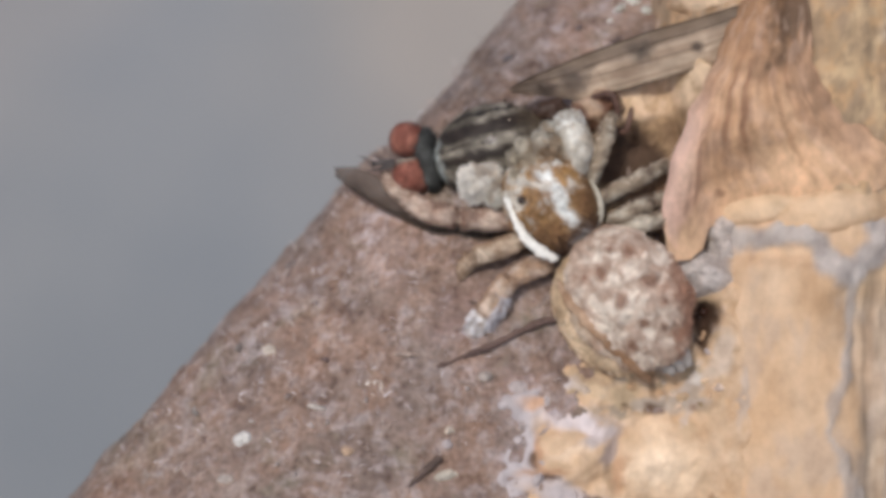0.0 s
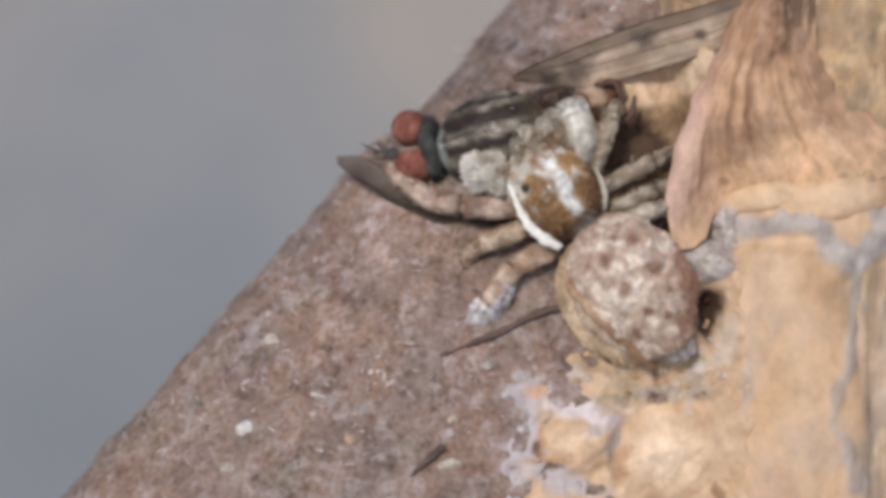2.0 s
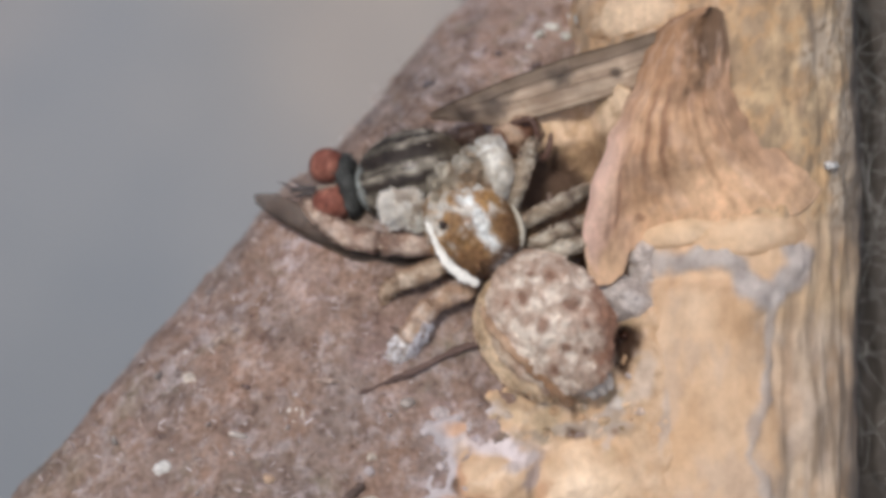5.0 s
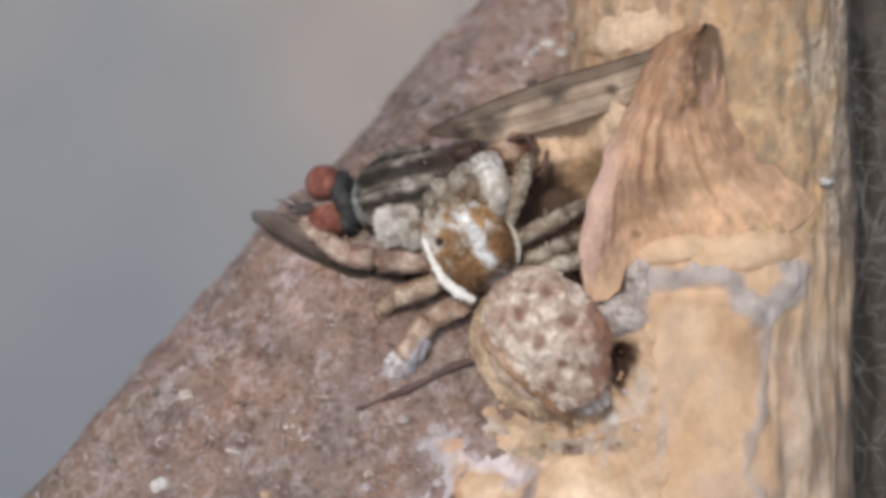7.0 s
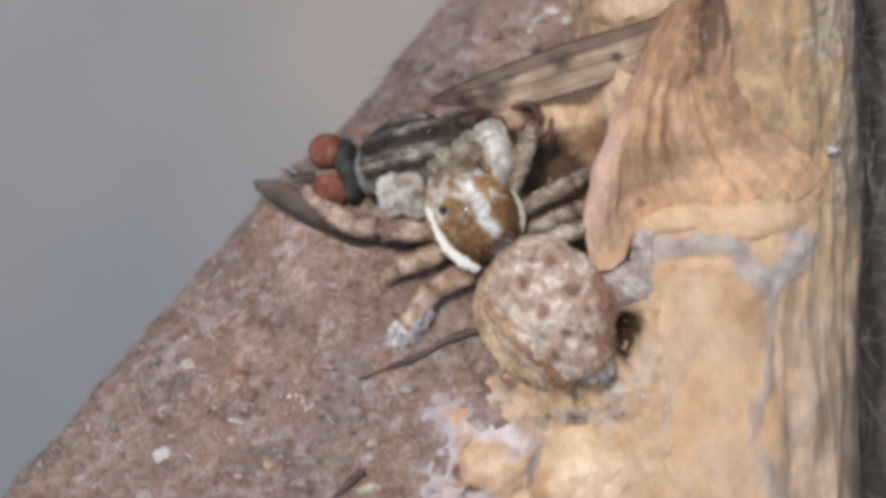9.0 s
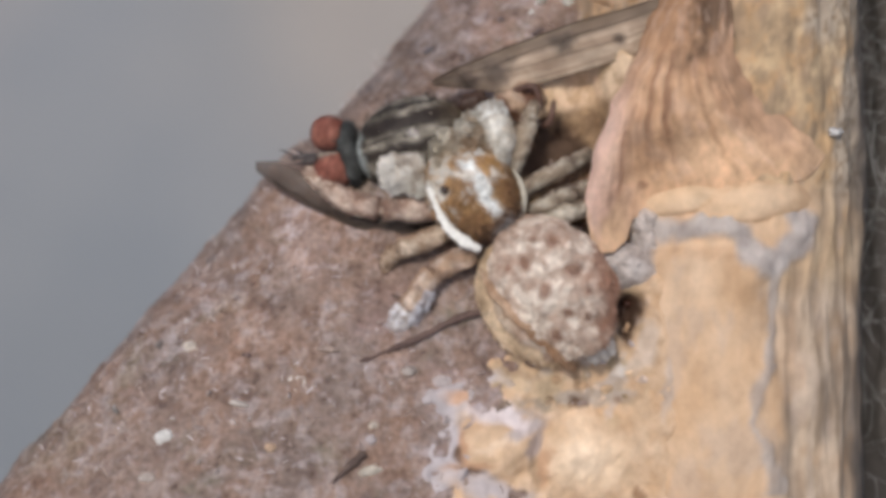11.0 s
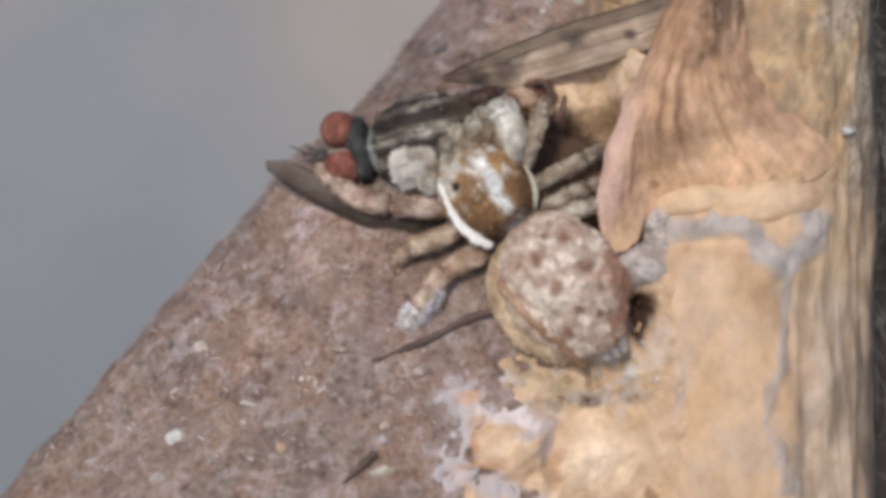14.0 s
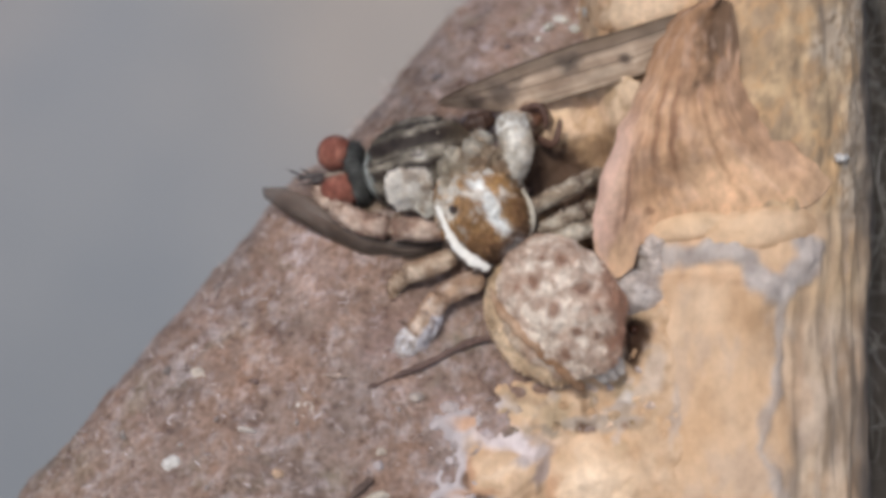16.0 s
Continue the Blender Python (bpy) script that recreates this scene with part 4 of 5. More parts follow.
back = Soup().egg(BACK_AT, TAIL, (0, 0, 1), (2.20, 1.76, 1.0), back_shape, back_colour, 0.14, 1.6, 90, 120)
abdomen = part("abdomen", back, SKIN, spider, "mottled cream and brown abdomen")
part("down", Soup().fuzz(back, 3200, 0.11, 0.035, tint_near(back, 0.2), lean=TAIL * 1.6, keep=lambda p, n: n.z > -0.2), HAIR, abdomen)


def flank_colour(q, p):
    return mix((0.40, 0.285, 0.18), (0.62, 0.48, 0.335), min(1, max(0, 0.5 + 1.1 * fbm(p, 1.6, 4, 3.0))))


side = Soup().egg(at(1068, 574, 0.42), Vector((0.55, -0.835, 0.0)), (0, 0, 1), (2.08, 1.60, 1.0), back_shape, flank_colour, 0.10, 1.6, 50, 70, 2.0)
flank = part("flank", side, SKIN, spider, "tan flank under a dark crease")
part("down", Soup().fuzz(side, 1800, 0.12, 0.035, tint_near(side, 0.3), lean=TAIL * 1.6, keep=lambda p, n: n.z > -0.2), HAIR, flank)
crease = Soup().tube([at(972, 520, 0.95), at(992, 560, 1.32), at(1030, 602, 1.54), at(1072, 642, 1.54), at(1108, 674, 1.30), at(1138, 704, 0.8)], [0.06, 0.13, 0.16, 0.17, 0.18, 0.10], lambda s, a, p: mix((0.42, 0.29, 0.20), (0.24, 0.135, 0.075), min(1, max(0, 0.2 + 0.9 * s + 0.8 * fbm(p, 2.0, 3, 2.0)))), 10, rough=0.10, flat=0.45)
part("crease", crease, SKIN, flank, "dark brown fold")
for dx, dy, turn in ((0, 0, 0.2), (-16, 6, 0.6), (14, -10, -0.1)):
    part("spinneret", Soup().tube([at(1168 + dx, 650 + dy, 0.9), at(1184 + dx, 668 + dy, 0.8), at(1192 + dx + 6 * turn, 686 + dy, 0.7)], [0.24, 0.20, 0.09], (0.36, 0.33, 0.31), 12, rough=0.05), SKIN, spider, "short grey spinneret")


def palp(name, x, y, w, along, half, tone, count, length, label, root, more=(), pale=0.4):
    """A hairy lobe; more: further lobes as offsets on the plan and a share of the size."""
    first = None
    for dx, dy, k in ((0, 0, 1.0), *more):
        body = Soup().egg(at(x + dx, y + dy, w - 0.1 * (1 - k)), along, (0, 0, 1), [h * k for h in half], colour=lambda q, p: mix(tone, (0.34, 0.27, 0.20), min(1, max(0, 0.3 + 1.2 * fbm(p, 2.0, 3, x)))), rough=0.13, rings=20, sides=26, seed=x + dx)
        ob = part(name if first is None else "lobe", body, SKIN, first or spider, label if first is None else "", origin=root)
        first = first or ob
        part("down", Soup().fuzz(body, int(count * 2 * k * k / (1 + len(more) * 0.45)), length, 0.05, lambda p: mix(mix(tone, (0.32, 0.23, 0.15), 0.7 * smooth(0.1, 0.4, fbm(p, 2.0, 3, x))), WHITE, random.random() * pale), lean=Vector(along) * 1.6, keep=lambda p, n: n.z > -0.3, jitter=0.35), HAIR, first)
    return first


palp_near = palp("palp", 834, 352, 0.1, (-0.75, 0.5, 0.1), (0.48, 0.42, 0.45), (0.80, 0.765, 0.71), 1300, 0.26, "fluffy whitish palp", at(900, 350, 0.4),
                 ((-8, 16, 0.72), (22, -10, 0.66), (26, 18, 0.7)))
face = [palp("face_tuft", x, y, w, (-0.5, 0.6, 0.5), (r, r * 0.8, r * 0.8), tone, 140, 0.16, "pale hair tuft at the face", at(940, 350, 0.6), pale=0.15)
        for x, y, w, r, tone in ((900, 316, 0.8, 0.26, (0.42, 0.37, 0.29)), (915, 292, 0.6, 0.26, (0.62, 0.57, 0.48)), (944, 276, 0.6, 0.26, (0.57, 0.53, 0.46)), (955, 308, 0.9, 0.26, (0.30, 0.20, 0.12)),
                                 (905, 340, 1.0, 0.24, (0.60, 0.53, 0.42)), (978, 290, 0.7, 0.28, (0.42, 0.33, 0.24)), (864, 380, 0.6, 0.24, (0.70, 0.68, 0.62)), (928, 320, 1.0, 0.26, (0.44, 0.37, 0.28)),
                                 (962, 258, 0.4, 0.26, (0.58, 0.56, 0.50)), (1000, 312, 0.9, 0.24, (0.30, 0.20, 0.12)), (1022, 304, 0.6, 0.24, (0.38, 0.29, 0.19)), (936, 300, 0.8, 0.22, (0.50, 0.43, 0.34)))]


def leg(points, radii, split, tones, label, bands=0.0, white_tip=(), seed=0.0):
    """A leg of tubes joined end to end: the first is the leg itself, the others its parts."""
    pts = [at(*p) for p in points]
    names = ("leg", "tibia", "tarsus")

    def colour(s, a, p):
        n = fbm(p, 1.8, 3, seed)
        c = mix(tones[0], tones[1], min(1, max(0, 0.45 + 1.3 * n + 0.25 * math.sin(3 * a + 2 * seed))))
        c = mix(c, tones[2], 0.6 * smooth(0.15, 0.35, fbm(p, 2.4, 3, seed + 9)))
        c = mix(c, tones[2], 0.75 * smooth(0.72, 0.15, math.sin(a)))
        c = mix(c, tones[2], bands * smooth(0.25, 0.9, math.cos(2 * math.pi * s)))
        return c
    made = None
    edges = [0] + list(split) + [len(pts) - 1]
    for k, (i, j) in enumerate(zip(edges, edges[1:])):
        pale = white_tip and k == len(edges) - 2
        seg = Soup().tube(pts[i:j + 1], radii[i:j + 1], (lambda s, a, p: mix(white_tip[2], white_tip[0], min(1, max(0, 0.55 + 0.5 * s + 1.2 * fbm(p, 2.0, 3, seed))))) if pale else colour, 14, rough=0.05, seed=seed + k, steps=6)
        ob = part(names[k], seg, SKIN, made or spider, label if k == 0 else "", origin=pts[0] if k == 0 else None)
        made = made or ob
        tip = pale
        d = (pts[j] - pts[i]).normalized()
        part("bristles", Soup().fuzz(seg, 800 if tip else 520, 0.19 if tip else 0.11, 0.045 if tip else 0.03,
                                     (lambda p: random.choice(white_tip)) if tip else tint_near(seg, 0.4),
                                     lean=d * (2.2 if tip else 2.4), keep=lambda p, n: n.z > -0.4, jitter=0.35), HAIR, made)
    return made


LEG_T = ((0.36, 0.25, 0.168), (0.60, 0.49, 0.385), (0.19, 0.115, 0.07))
LEG_P = ((0.27, 0.17, 0.125), (0.54, 0.43, 0.36), (0.14, 0.08, 0.06))
LEG_G = ((0.28, 0.22, 0.16), (0.50, 0.45, 0.37), (0.12, 0.078, 0.055))
leg([(915, 412, 0.1), (860, 416, 0.0), (797, 414, -0.5), (742, 402, -1.0), (700, 374, -1.6), (664, 338, -2.2)], [0.34, 0.35, 0.33, 0.34, 0.30, 0.2], (2, 4), LEG_P, "banded pinkish front leg reaching past the fly", 0.5, seed=1.0)
second_leg = leg([(915, 450, 0.0), (868, 468, 0.1), (822, 484, -0.2), (808, 500, -0.5), (803, 522, -0.75)], [0.30, 0.31, 0.28, 0.20, 0.10], (2,), LEG_T, "bent tan leg", 0.55, seed=2.0)
third_leg = leg([(960, 488, 0.1), (928, 502, 0.3), (888, 521, 0.35), (868, 548, 0.15), (846, 584, -0.15), (808, 628, -0.5)], [0.30, 0.32, 0.30, 0.34, 0.37, 0.24], (2, 4), ((0.43, 0.30, 0.21), (0.66, 0.55, 0.47), (0.28, 0.17, 0.11)), "tan leg with a white hairy foot", 0.4, ((0.76, 0.75, 0.78), (0.60, 0.57, 0.58), (0.36, 0.29, 0.23)), 3.0)
right_fore = leg([(1000, 335, 0.5), (1008, 295, 0.8), (996, 262, 0.5), (990, 240, 0.2)], [0.40, 0.45, 0.48, 0.34], (2,), ((0.42, 0.39, 0.34), (0.60, 0.58, 0.53), (0.31, 0.26, 0.20)), "pale grey hairy front leg over the fly", 0.3, ((0.66, 0.66, 0.64), (0.54, 0.52, 0.48), (0.36, 0.31, 0.25)), 4.0)
right_second = leg([(1028, 350, 0.3), (1044, 305, 0.7), (1058, 262, 0.5), (1068, 232, 0.0)], [0.26, 0.28, 0.26, 0.14], (2,), LEG_G, "grey hairy bent leg", 0.3, seed=5.0)
leg([(1040, 385, 0.1), (1090, 358, 0.5), (1134, 336, 0.3), (1168, 318, -0.4)], [0.22, 0.24, 0.22, 0.17], (2,), LEG_G, "grey and brown leg under the husk", 0.65, seed=6.0)
leg([(1060, 424, 0.1), (1100, 402, 0.6), (1140, 384, 0.5), (1174, 374, -0.3)], [0.22, 0.25, 0.24, 0.2], (2,), LEG_G, "pale grey leg under the husk", 0.65, seed=7.0)
leg([(1080, 440, 0.2), (1120, 424, 0.8), (1160, 414, 0.4), (1180, 414, -0.3)], [0.22, 0.25, 0.24, 0.2], (2,), LEG_G, "pale grey rear leg beside the abdomen", 0.65, seed=8.0)
shin = Soup().tube([at(874, 540, 0.2), at(858, 566, 0.05), at(838, 596, -0.15)], [0.30, 0.35, 0.36], (0.6, 0.57, 0.6), 14)
part("bristles", Soup().fuzz(shin, 260, 0.26, 0.045, lambda p: random.choice(((0.72, 0.71, 0.76), (0.58, 0.56, 0.60), (0.46, 0.43, 0.44))), lean=(-0.6, -1.6, 0.2), keep=lambda p, n: n.x > 0.15 and n.z > -0.3, jitter=0.35), HAIR, third_leg)
tagged(spider, "mottled brown jumping spider gripping a fly", "spider")

# ---- the fly ----
fly = base("fly", at(850, 285, -1.4))
FLYWARD = Vector((-0.975, -0.215, -0.12))
LIGHT_F, DARK_F = (0.27, 0.24, 0.195), (0.030, 0.021, 0.016)


def thorax_colour(q, p):
    n, m = fbm(p, 1.6, 3, 3.0), fbm(p, 4.0, 3, 1.0)
    c = mix((0.095, 0.08, 0.06), LIGHT_F, min(1, max(0, 0.5 + 1.2 * n)))
    y = q.y + 0.05 * n
    for centre, half in ((0.46, 0.17), (-0.08, 0.13), (-0.62, 0.16), (0.80, 0.05), (0.20, 0.025)):
        c = mix(c, DARK_F, (1 - smooth(half * 0.6, half * 1.2, abs(y - centre + 0.10 * (q.x - 0.2) * centre) + 0.05 * m)) * smooth(0.92, 0.80, q.x))
    c = mix(c, (0.40, 0.44, 0.43), smooth(0.78, 0.92, q.x + 0.1 * m) * 0.8)
    return mix(c, (0.10, 0.075, 0.05), smooth(-0.35, -0.9, q.x))


chest = Soup().egg(at(858, 296, -1.35), FLYWARD, (0, 0, 1), (1.82, 1.42, 1.25), lambda s: 1 - 0.04 * s * s, thorax_colour, 0.03, 3.0, 56, 90)
thorax = part("thorax", chest, CHITIN, fly, "grey-green thorax with dark stripes")
part("bristles", Soup().fuzz(chest, 260, 0.30, 0.022, (0.03, 0.025, 0.02), lean=(0.7, 0.1, 0.2), keep=lambda p, n: n.z > -0.2), HAIR, thorax)
part("down", Soup().fuzz(chest, 1500, 0.10, 0.025, tint_near(chest, 0.5), lean=FLYWARD * -1.5, keep=lambda p, n: n.z > -0.2), HAIR, thorax)
skull = Soup().egg(at(747, 314, -2.05), FLYWARD, (0, 0, 1), (0.42, 1.04, 0.95), colour=lambda q, p: mix((0.016, 0.017, 0.016), (0.065, 0.067, 0.064), 0.5 + 0.8 * fbm(p, 2.0, 3, 1.0)), rough=0.12, rings=30, sides=44)
head = part("head", skull, SKIN, fly, "blackish grey head")
part("down", Soup().fuzz(skull, 350, 0.16, 0.03, lambda p: random.choice(((0.05, 0.05, 0.05), (0.14, 0.14, 0.14), (0.02, 0.02, 0.02))), lean=(0.3, 0.2, 0.3), keep=lambda p, n: n.z > -0.3), HAIR, head)
for x, y, w, half, turn in ((706, 277, -2.1, (0.58, 0.57, 0.70), 0.30), (715, 342, -2.0, (0.68, 0.60, 0.74), -0.22)):
    red = lambda q, p: mix(mix((0.18, 0.06, 0.042), (0.34, 0.145, 0.105), min(1, max(0, 0.4 + 1.2 * fbm(p, 1.5, 3, 2.0)))), (0.17, 0.10, 0.085), 0.8 * smooth(0.66, 0.95, max(abs(q.y), q.x) + 0.1 * fbm(p, 3.0, 2, 4.0)))
    part("eye", Soup().egg(at(x, y, w), FLYWARD + Vector((0, turn, 0)), (0, 0, 1), half, colour=red, rings=28, sides=36), FACET, head, "brick-red compound eye")
face_strip = Soup().tube([at(722, 312, -1.6), at(700, 314, -1.65), at(684, 317, -1.8)], [0.05, 0.06, 0.05], (0.26, 0.22, 0.18), 10, rough=0.02)
part("brow", face_strip, SKIN, head, "pale grey strip between the eyes")
for x0, y0, x1, y1 in ((682, 314, 640, 322), (684, 322, 655, 330)):
    part("antenna", Soup().tube([at(x0, y0, -1.8), at((x0 + x1) / 2, (y0 + y1) / 2 - 2, -1.75), at(x1, y1, -1.9)], [0.08, 0.10, 0.04], (0.09, 0.078, 0.075), 10, rough=0.03), SKIN, head, "short dark antenna")
spikes = Soup()
for x0, y0, x1, y1 in ((650, 318, 614, 303), (648, 322, 622, 316), (660, 312, 640, 300), (668, 320, 690, 306), (672, 326, 645, 338), (690, 316, 655, 322), (655, 330, 628, 336)):
    spikes.hair(at(x0, y0, -1.75), at(x1, y1, -1.6) - at(x0, y0, -1.75), math.hypot(x1 - x0, y1 - y0) / UNIT, 0.085, (0.06, 0.05, 0.05))
part("bristles", spikes, HAIR, head)
rump = Soup().egg(at(1035, 225, -1.0), (0.85, 0.35, 0.1), (0, 0, 1), (0.85, 0.55, 0.6), colour=lambda q, p: mix((0.13, 0.062, 0.038), (0.38, 0.265, 0.185), smooth(0.0, 0.4, fbm(p, 1.6, 3, 5.0) + 0.1)), rough=0.2, rings=24, sides=30)
part("abdomen", rump, CHITIN, fly, "red-brown abdomen end")
shield = Soup().egg(at(955, 228, -1.1), (0.9, 0.3, 0), (0, 0, 1), (0.56, 0.34, 0.26), colour=(0.06, 0.034, 0.024), rough=0.2, rings=20, sides=26)
part("scutellum", shield, CHITIN, fly, "dark brown wing root")


def wing(upper, lower, w_keys, tone_a, tone_b, spots, veins, label, material, name="wing"):
    """A thin bowed membrane between two edges, with veins that stand out."""
    cols, rows = 130, 34

    def edge(keys, s):
        return curve_at([(k[0], k[1]) for k in keys], s), curve_at([(k[0], k[2]) for k in keys], s)

    def place(s, q):
        (x0, y0), (x1, y1) = edge(upper, s), edge(lower, s)
        x, y = x0 + (x1 - x0) * q, y0 + (y1 - y0) * q
        return at(x, y, curve_at(w_keys, s) + 0.12 * math.sin(math.pi * q) + 0.05 * fbm((x * 0.02, y * 0.02, 0), 1.0, 2, 3.0)), x, y

    def put(i, j):
        p, x, y = place(i / (cols - 1), j / (rows - 1))
        c = mix(tone_a, tone_b, min(1, max(0, 0.5 + 0.7 * fbm((x * 0.015, y * 0.04, 0), 1.0, 3, 2.0) + 0.9 * fbm((i * 0.02, j * 0.33, 0), 1.0, 3, 12.0))))
        # dark leading edge if spotted; otherwise shade painted along the lower edge
        c = mix(c, tuple(k * 0.45 for k in tone_a), 0.85 * (1 - smooth(0.20, 0.44, (j / (rows - 1) if spots else (1 - j / (rows - 1)) * 0.7 + 0.5 * max(0, i / (cols - 1) - 0.45)) + 0.1 * fbm((x * 0.02, y * 0.02, 0), 1.0, 2, 6.0))))
        if spots:   # dark and smudged towards the root
            c = mix(c, (0.10, 0.07, 0.055), 0.65 * smooth(0.34, 0.03, i / (cols - 1) + 0.25 * fbm((x * 0.02, y * 0.03, 0), 1.0, 3, 8.0)))
        for sx, sy, r in spots:
            c = mix(c, (0.05, 0.038, 0.034), 0.8 * (1 - smooth(0.25, 1.25, math.hypot(x - sx, (y - sy) * 1.3) / r + 0.3 * fbm((x * 0.05, y * 0.05, 0), 1.0, 2, 2.0))))
        return p, c
    sheet = Soup().grid(cols, rows, put)
    ob = part(name, sheet, material, fly, label, origin=place(0, 0.5)[0])
    thick = ob.modifiers.new("thick", "SOLIDIFY")
    thick.thickness = 0.00003
    for q0, q1, r in veins:
        v = Soup().tube([place(0.02 + 0.96 * k / 10, q0 + (q1 - q0) * k / 10)[0] + Vector((0, 0, 0.03)) for k in range(11)], [r * (1.1 - 0.06 * k) for k in range(11)], (0.10, 0.07, 0.05), 6, steps=3)
        part("vein", v, SKIN, ob)
    return ob


# edges: share of the length, then x and y on the plan
wing([(0, 884, 186), (0.10, 925, 164), (0.35, 1020, 124), (0.6, 1130, 84), (0.8, 1225, 58), (1, 1330, 26)],
     [(0, 890, 194), (0.10, 955, 200), (0.22, 1010, 206), (0.35, 1065, 194), (0.6, 1160, 168), (0.8, 1245, 142), (1, 1325, 104)],
     [(0, -1.3), (0.3, -0.9), (0.6, -0.55), (0.8, 0.1), (1, 0.9)], (0.35, 0.255, 0.185), (0.55, 0.435, 0.33), ((1116, 120, 27), (1218, 112, 16), (1000, 172, 34), (950, 186, 30)),
     ((0.02, 0.02, 0.03), (0.30, 0.24, 0.022), (0.52, 0.60, 0.010), (0.98, 0.98, 0.014)),
     "smoky brown translucent wing with dark spots", MEMBRANE)
# the folded wing's dark tones take in the front leg's shadow
left_wing = wing([(0, 892, 416), (0.2, 830, 420), (0.45, 745, 396), (0.7, 672, 348), (0.88, 616, 325), (1, 577, 326)],
                 [(0, 892, 444), (0.2, 830, 457), (0.45, 748, 443), (0.7, 668, 405), (0.88, 610, 368), (1, 579, 342)],
                 [(0, -0.55), (0.2, -0.80), (0.45, -1.25), (0.7, -2.0), (1, -2.9)], (0.115, 0.083, 0.066), (0.215, 0.175, 0.15), (), ((0.10, 0.08, 0.012), (0.5, 0.5, 0.010), (0.96, 0.92, 0.016)),
                 "grey-brown folded wing pressed against the bark", SMOKE)
for pts in (((1060, 250, -0.9), (1090, 262, -0.3), (1102, 218, -0.2)), ((1030, 205, -0.6), (1066, 196, -0.2), (1078, 235, -0.3)), ((790, 385, -1.9), (770, 402, -1.4), (735, 392, -1.9))):
    part("leg", Soup().tube([at(*p) for p in pts], [0.11, 0.12, 0.06], (0.11, 0.06, 0.045), 10, rough=0.03, steps=8), CHITIN, fly, "thin dark fly leg")
tagged(fly, "red-eyed grey fly held by the spider", "fly")

# ---- small things on the wood ----
twig = Soup().tube([rest(755, 679, 0.06), rest(800, 662, 0.10), rest(860, 638, 0.12), rest(925, 606, 0.15), rest(982, 588, 0.25)], [0.02, 0.05, 0.08, 0.10, 0.11], (0.125, 0.083, 0.072), 10, rough=0.08)
tagged(still("twig", twig, CRUST), "thin dark broken twig lying on the bark", "twig")
for pts, label in ((((766, 838), (742, 858), (706, 892)), "short dark thorn lying on the bark"), (((884, 560), (850, 575), (812, 560)), "short dark fibre on the bark")):
    soup = Soup().tube([rest(x, y, 0.10) for x, y in pts], [0.13, 0.11, 0.03], (0.12, 0.085, 0.072), 8, rough=0.06)
    tagged(still("thorn", soup, CRUST), label, "thorn", "dark thorns")
for x, y, rx, ry, turn, tone in ((414, 806, 17, 13, -30, (0.66, 0.64, 0.61)), (648, 716, 20, 16, 10, (0.55, 0.49, 0.44)), (462, 651, 15, 12, 20, (0.50, 0.44, 0.38)), (546, 750, 20, 5, 12, (0.66, 0.60, 0.54)),
                                 (600, 828, 10, 9, 0, (0.56, 0.40, 0.28)), (780, 790, 11, 9, 0, (0.52, 0.45, 0.38)), (384, 878, 15, 10, 0, (0.44, 0.38, 0.34)), (430, 775, 6, 4, 0, (0.5, 0.45, 0.42)),
                                 (845, 695, 14, 9, -10, (0.46, 0.40, 0.36)), (705, 655, 26, 5, 2, (0.42, 0.33, 0.28)), (800, 205, 9, 8, 0, (0.54, 0.44, 0.36)), (848, 124, 11, 8, -20, (0.55, 0.53, 0.52)), (776, 815, 11, 10, 0, (0.45, 0.40, 0.40)), (773, 870, 22, 10, -12, (0.50, 0.45, 0.38)),
                                 (1082, 44, 12, 7, -30, (0.55, 0.55, 0.50)), (1104, 30, 15, 8, 15, (0.58, 0.57, 0.52)), (1128, 48, 10, 8, 0, (0.50, 0.50, 0.45)), (1140, 16, 11, 7, 40, (0.56, 0.54, 0.50)), (1060, 66, 9, 6, 0, (0.52, 0.50, 0.47))):
    flake = pad(Soup(), x, y, rx * 1.05, ry * 1.05, turn, 0.11, (tone, tuple(k * 0.9 for k in tone), tone), x * 0.013, 7, 18, 0.05, 0.3)
    tagged(still("lichen_flake", flake, CRUST), "small pale flake stuck on the bark" if max(rx, ry) < 17 else "pale lichen flake stuck on the bark", "lichen flake", "pale flakes")
for x, y, rx, ry, turn, tone in ((776, 196, 15, 8, -40, (0.10, 0.085, 0.085)), (762, 214, 9, 6, 10, (0.13, 0.11, 0.11)), (884, 132, 13, 6, -15, (0.085, 0.075, 0.08)), (500, 496, 16, 7, -45, (0.16, 0.13, 0.12)), (408, 644, 11, 6, -45, (0.15, 0.13, 0.12)),
                                 (1010, 78, 10, 5, -20, (0.12, 0.10, 0.10)), (1075, 100, 14, 6, -25, (0.12, 0.09, 0.085)), (560, 665, 8, 5, 0, (0.14, 0.10, 0.09)), (330, 760, 9, 5, 30, (0.2, 0.19, 0.18))):
    crumb = pad(Soup(), x, y, rx, ry, turn, 0.16, (tone, tuple(k * 1.5 for k in tone), tone), x * 0.017, 8, 20, 0.05, 0.7)
    tagged(still("bark_crumb", crumb, CRUST), "tiny dark crumb stuck to the bark", "bark crumb", "bark crumbs")
random.seed(31)
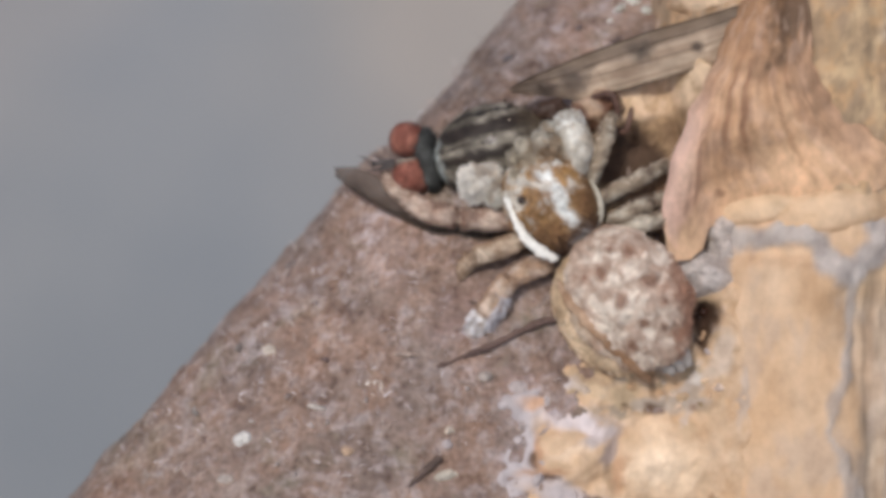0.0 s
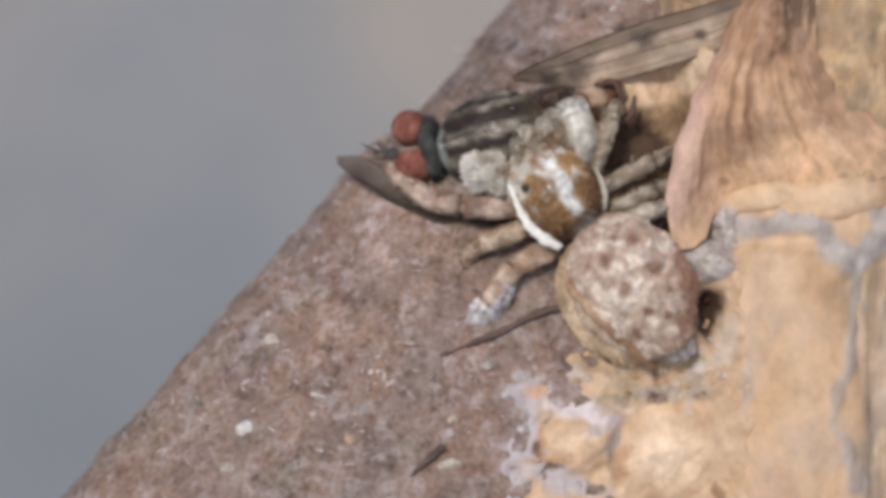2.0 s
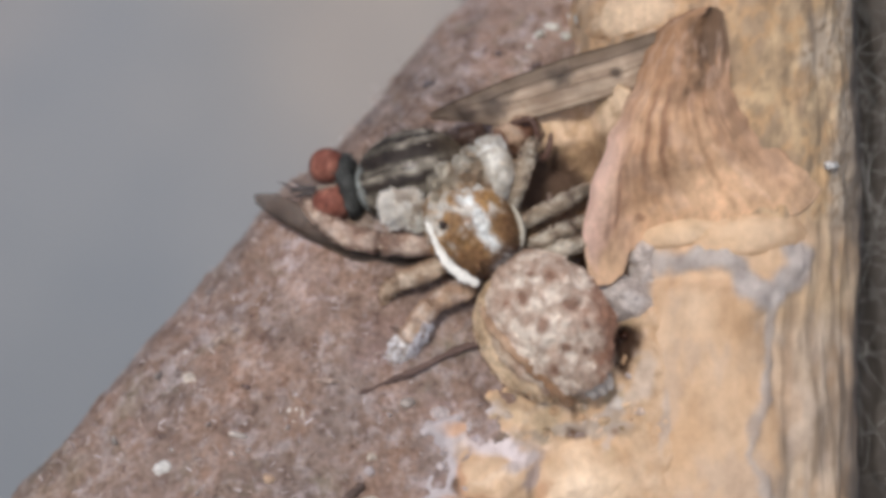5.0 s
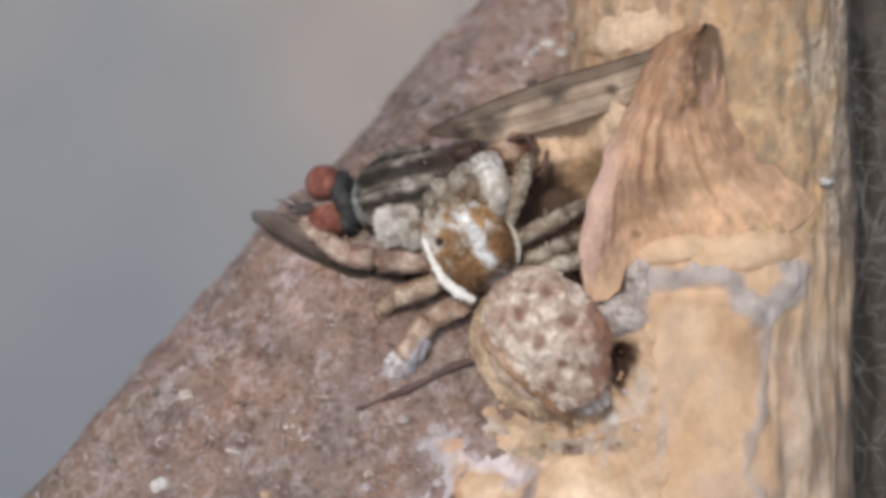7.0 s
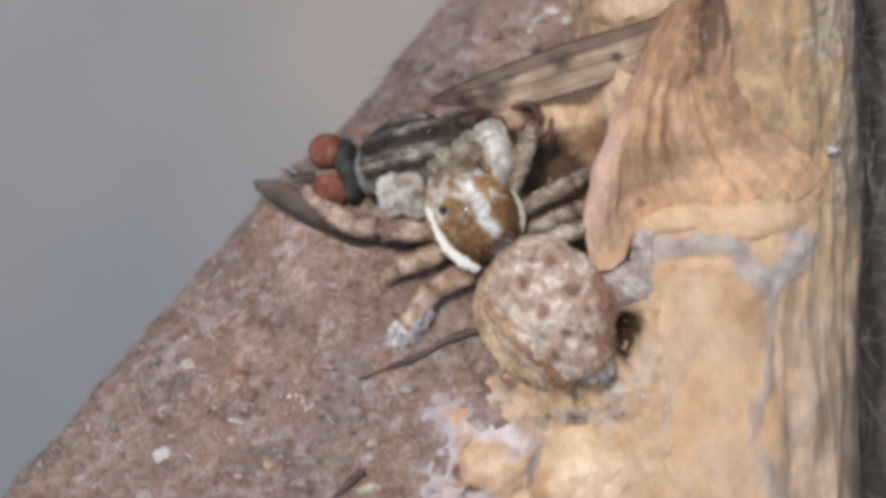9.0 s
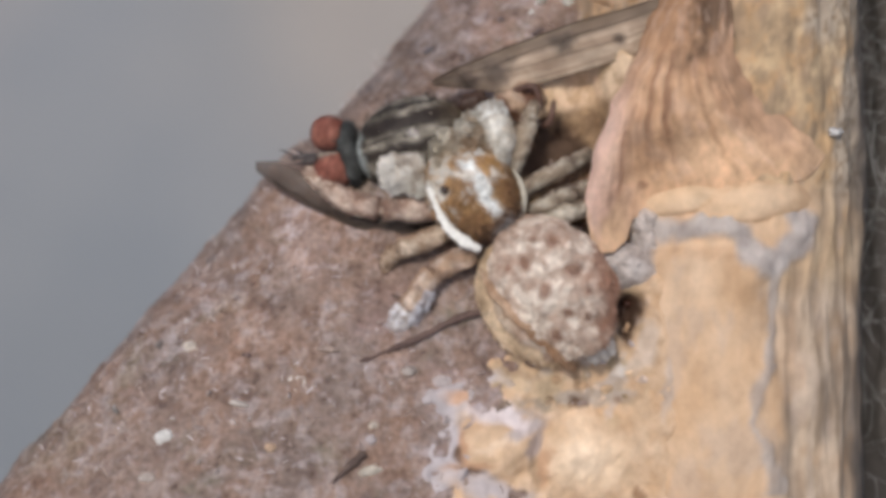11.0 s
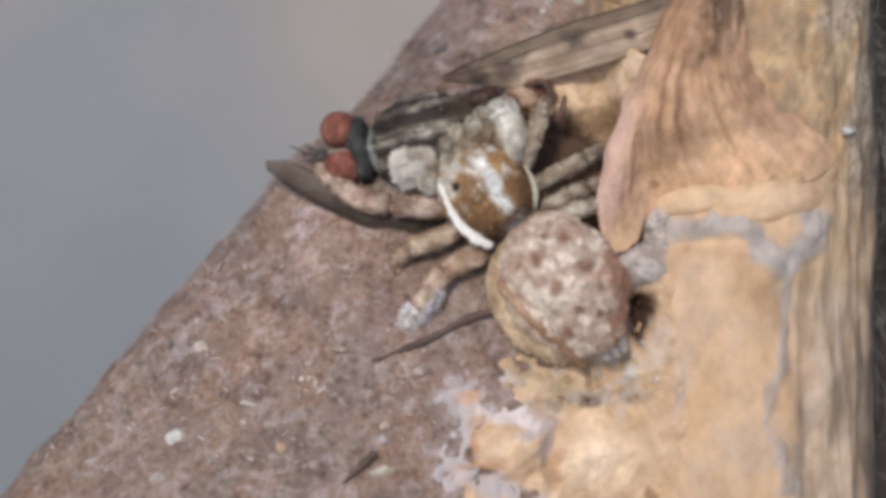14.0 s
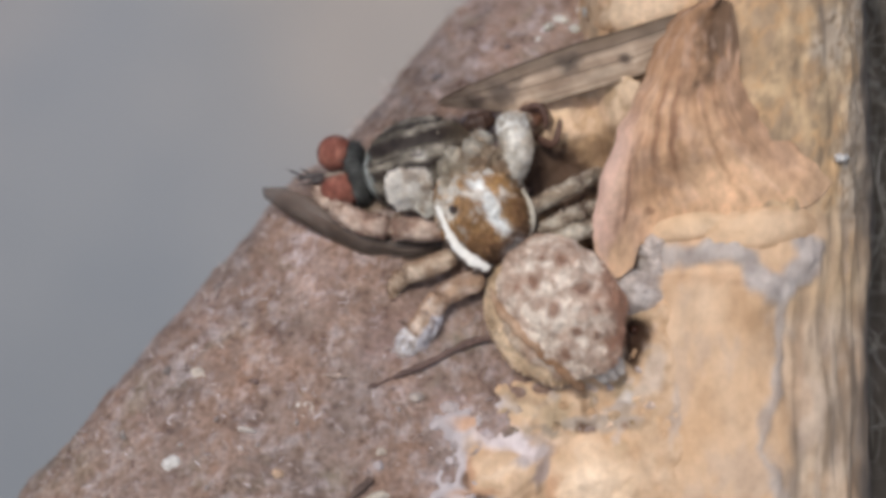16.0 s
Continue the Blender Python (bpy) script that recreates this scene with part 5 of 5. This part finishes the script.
for _ in range(26):
    x, y = random.uniform(230, 900), random.uniform(430, 870)
    if not 40 < (x - 580) * 0.748 + (y - 375) * 0.664 < 430 or (x > 560 and y < 640):
        continue
    r, k = random.uniform(5, 10), random.uniform(0.75, 1.1)
    tone = (0.52 * k, 0.45 * k, 0.42 * k)
    chip = pad(Soup(), x, y, r, r * random.uniform(0.4, 0.9), random.uniform(0, 180), 0.09, (tone, tuple(0.85 * c for c in tone), tone), x * 0.02, 7, 16, 0.05, 0.8)
    tagged(still("lichen_flake", chip, CRUST), "tiny pale chip stuck on the bark", "lichen flake", "pale flakes")
bead = Soup().egg(rest(1229, 580, -0.22, True), (0, 0, 1), (0, 1, 0), (0.14, 0.14, 0.12), colour=(0.05, 0.02, 0.012), rings=18, sides=24)
tagged(still("resin_bead", bead, GLOSS), "tiny glossy dark resin bead in the fork", "resin bead")

def lint(count, spread, seed):
    """Fine pale fibres matted on the bark."""
    random.seed(seed)
    soup = Soup()
    for _ in range(count):
        x, y, lift = spread()
        p = rest(x, y, lift)
        d = Vector((random.gauss(0, 1), random.gauss(0, 1), random.gauss(0, 0.25)))
        soup.hair(p, d, random.uniform(0.12, 0.4), random.uniform(0.03, 0.07), random.choice(((0.44, 0.37, 0.35), (0.40, 0.31, 0.27), (0.52, 0.46, 0.46), (0.14, 0.09, 0.08))))
    return soup


def on_branch():
    while True:
        x, y = random.uniform(100, 1150), random.uniform(20, 880)
        s = (x - 580) * 0.748 + (y - 375) * 0.664
        if 12 < s < 520 and fbm((x * 0.006, y * 0.006, 0), 1.0, 2, 1.0) > random.uniform(-0.5, 0.35):
            return x, y, 0.02


def along_edge():
    k = random.random()
    return 580 + 450 * (k * 2 - 1) * 0.9 + random.uniform(4, 30), 375 - 507 * (k * 2 - 1) * 0.9 + random.uniform(4, 20), 0.05


tagged(still("bark_lint", lint(800, on_branch, 3), HAIR), "pale fibres matted on the bark", "lint", kind="stuff")
tagged(still("edge_lint", lint(500, along_edge, 4), HAIR), "short dark fibres along the edge of the branch", "lint", kind="stuff")


def cobweb():
    random.seed(8)
    soup = Soup()
    for _ in range(150):
        x, y = random.uniform(1570, 1730), random.choice((random.uniform(-80, 420), random.uniform(-60, 900)))
        a, l = random.gauss(1.2, 0.7), random.uniform(40, 170)
        p0, p2 = at(x, y, random.uniform(-4.5, -1.0)), at(x + l * math.cos(a), y + l * math.sin(a), random.uniform(-4.5, -1.0))
        p1 = (p0 + p2) / 2 + Vector((random.gauss(0, 0.55), random.gauss(0, 0.55), 0.2))
        soup.tube([p0, p1, p2], [0.005, 0.009, 0.005], (0.34, 0.33, 0.31), 5, steps=6)
    return soup


tagged(still("cobweb", cobweb(), HAIR), "pale cobweb threads across the dark side of the stem", "cobweb", kind="stuff")
tagged(still("web_tuft", pad(Soup(), 1601, 278, 14, 8, -15, 0.12, ((0.56, 0.54, 0.52),) * 3, 1.7, 8, 20, 0.1, 0.6), HAIR), "small white tuft of web on the stem", "web tuft")


def motions():
    """All that moves besides the camera: the spider hauls the fly up twice, and shifts its front legs."""
    def shifts(ob, rows):
        home = ob.matrix_basis.copy()
        walk(ob, [(t, Matrix.Translation((home.to_3x3() @ Vector((x, y, 0))) / UNIT / 1000) @ home @ pose(0, 0, 0, 0, 0, turn)) for t, x, y, turn in rows])
    shifts(spider, [(0, -1, -1, 0), (1, 0, 0, 0), (8.7, -1, 0, 0), (10.8, -1, 3, 0), (11.0, -1, 4, 0), (11.2, -1, 8, 0), (13.5, -1, 9.5, 0), (14.6, -1, 8.5, 0), (14.8, 3, 14, 0), (16.0, 2, 16, 0)])
    shifts(fly, [(0, 0, 0, 0), (8.7, -1, -1, 0), (11.0, 0, -1, 0), (11.2, 0, 4, 0), (14.6, -1, 5, 0), (14.8, 0, 10, 0), (16.0, -1, 11, 0)])
    for ob in (third_leg, second_leg):   # these feet stay where they stand
        shifts(ob, [(0, 0, 0, 0), (8.7, 1, 0, 0), (11.0, 1, -4, 0), (11.2, 0, -7, 0), (14.6, 0, -7.5, 0), (14.8, -3, -13, 0), (16.0, -2, -14, 0)])
    shifts(left_wing, [(0, 0, 0, 0), (8.7, 0, 0, 0), (11.0, 0, 0, 0), (11.2, 0, -4, 0), (14.6, 0, -5, 0), (14.8, 0, -10, 0), (16.0, 0, -11, 0)])
    shifts(palp_near, [(0, 0, 0, 0), (11.0, -2, 0, 0), (11.2, -1, 4, 0), (14.6, -2, 5, 0), (14.8, -5, 8, 0), (16.0, -5, 8, 0)])
    shifts(right_fore, [(0, 0, 0, 0), (11.0, 0, -2, 0), (14.6, 0, -4, 0), (14.8, 10, 12, -8), (16.0, 9, 12, -8)])
    shifts(right_second, [(0, 0, 0, 0), (11.0, 0, 1, 0), (11.2, 0, 3, 0), (14.6, -1, 2, 0), (14.8, -12, 10, 9), (16.0, -12, 10, 9)])


motions()
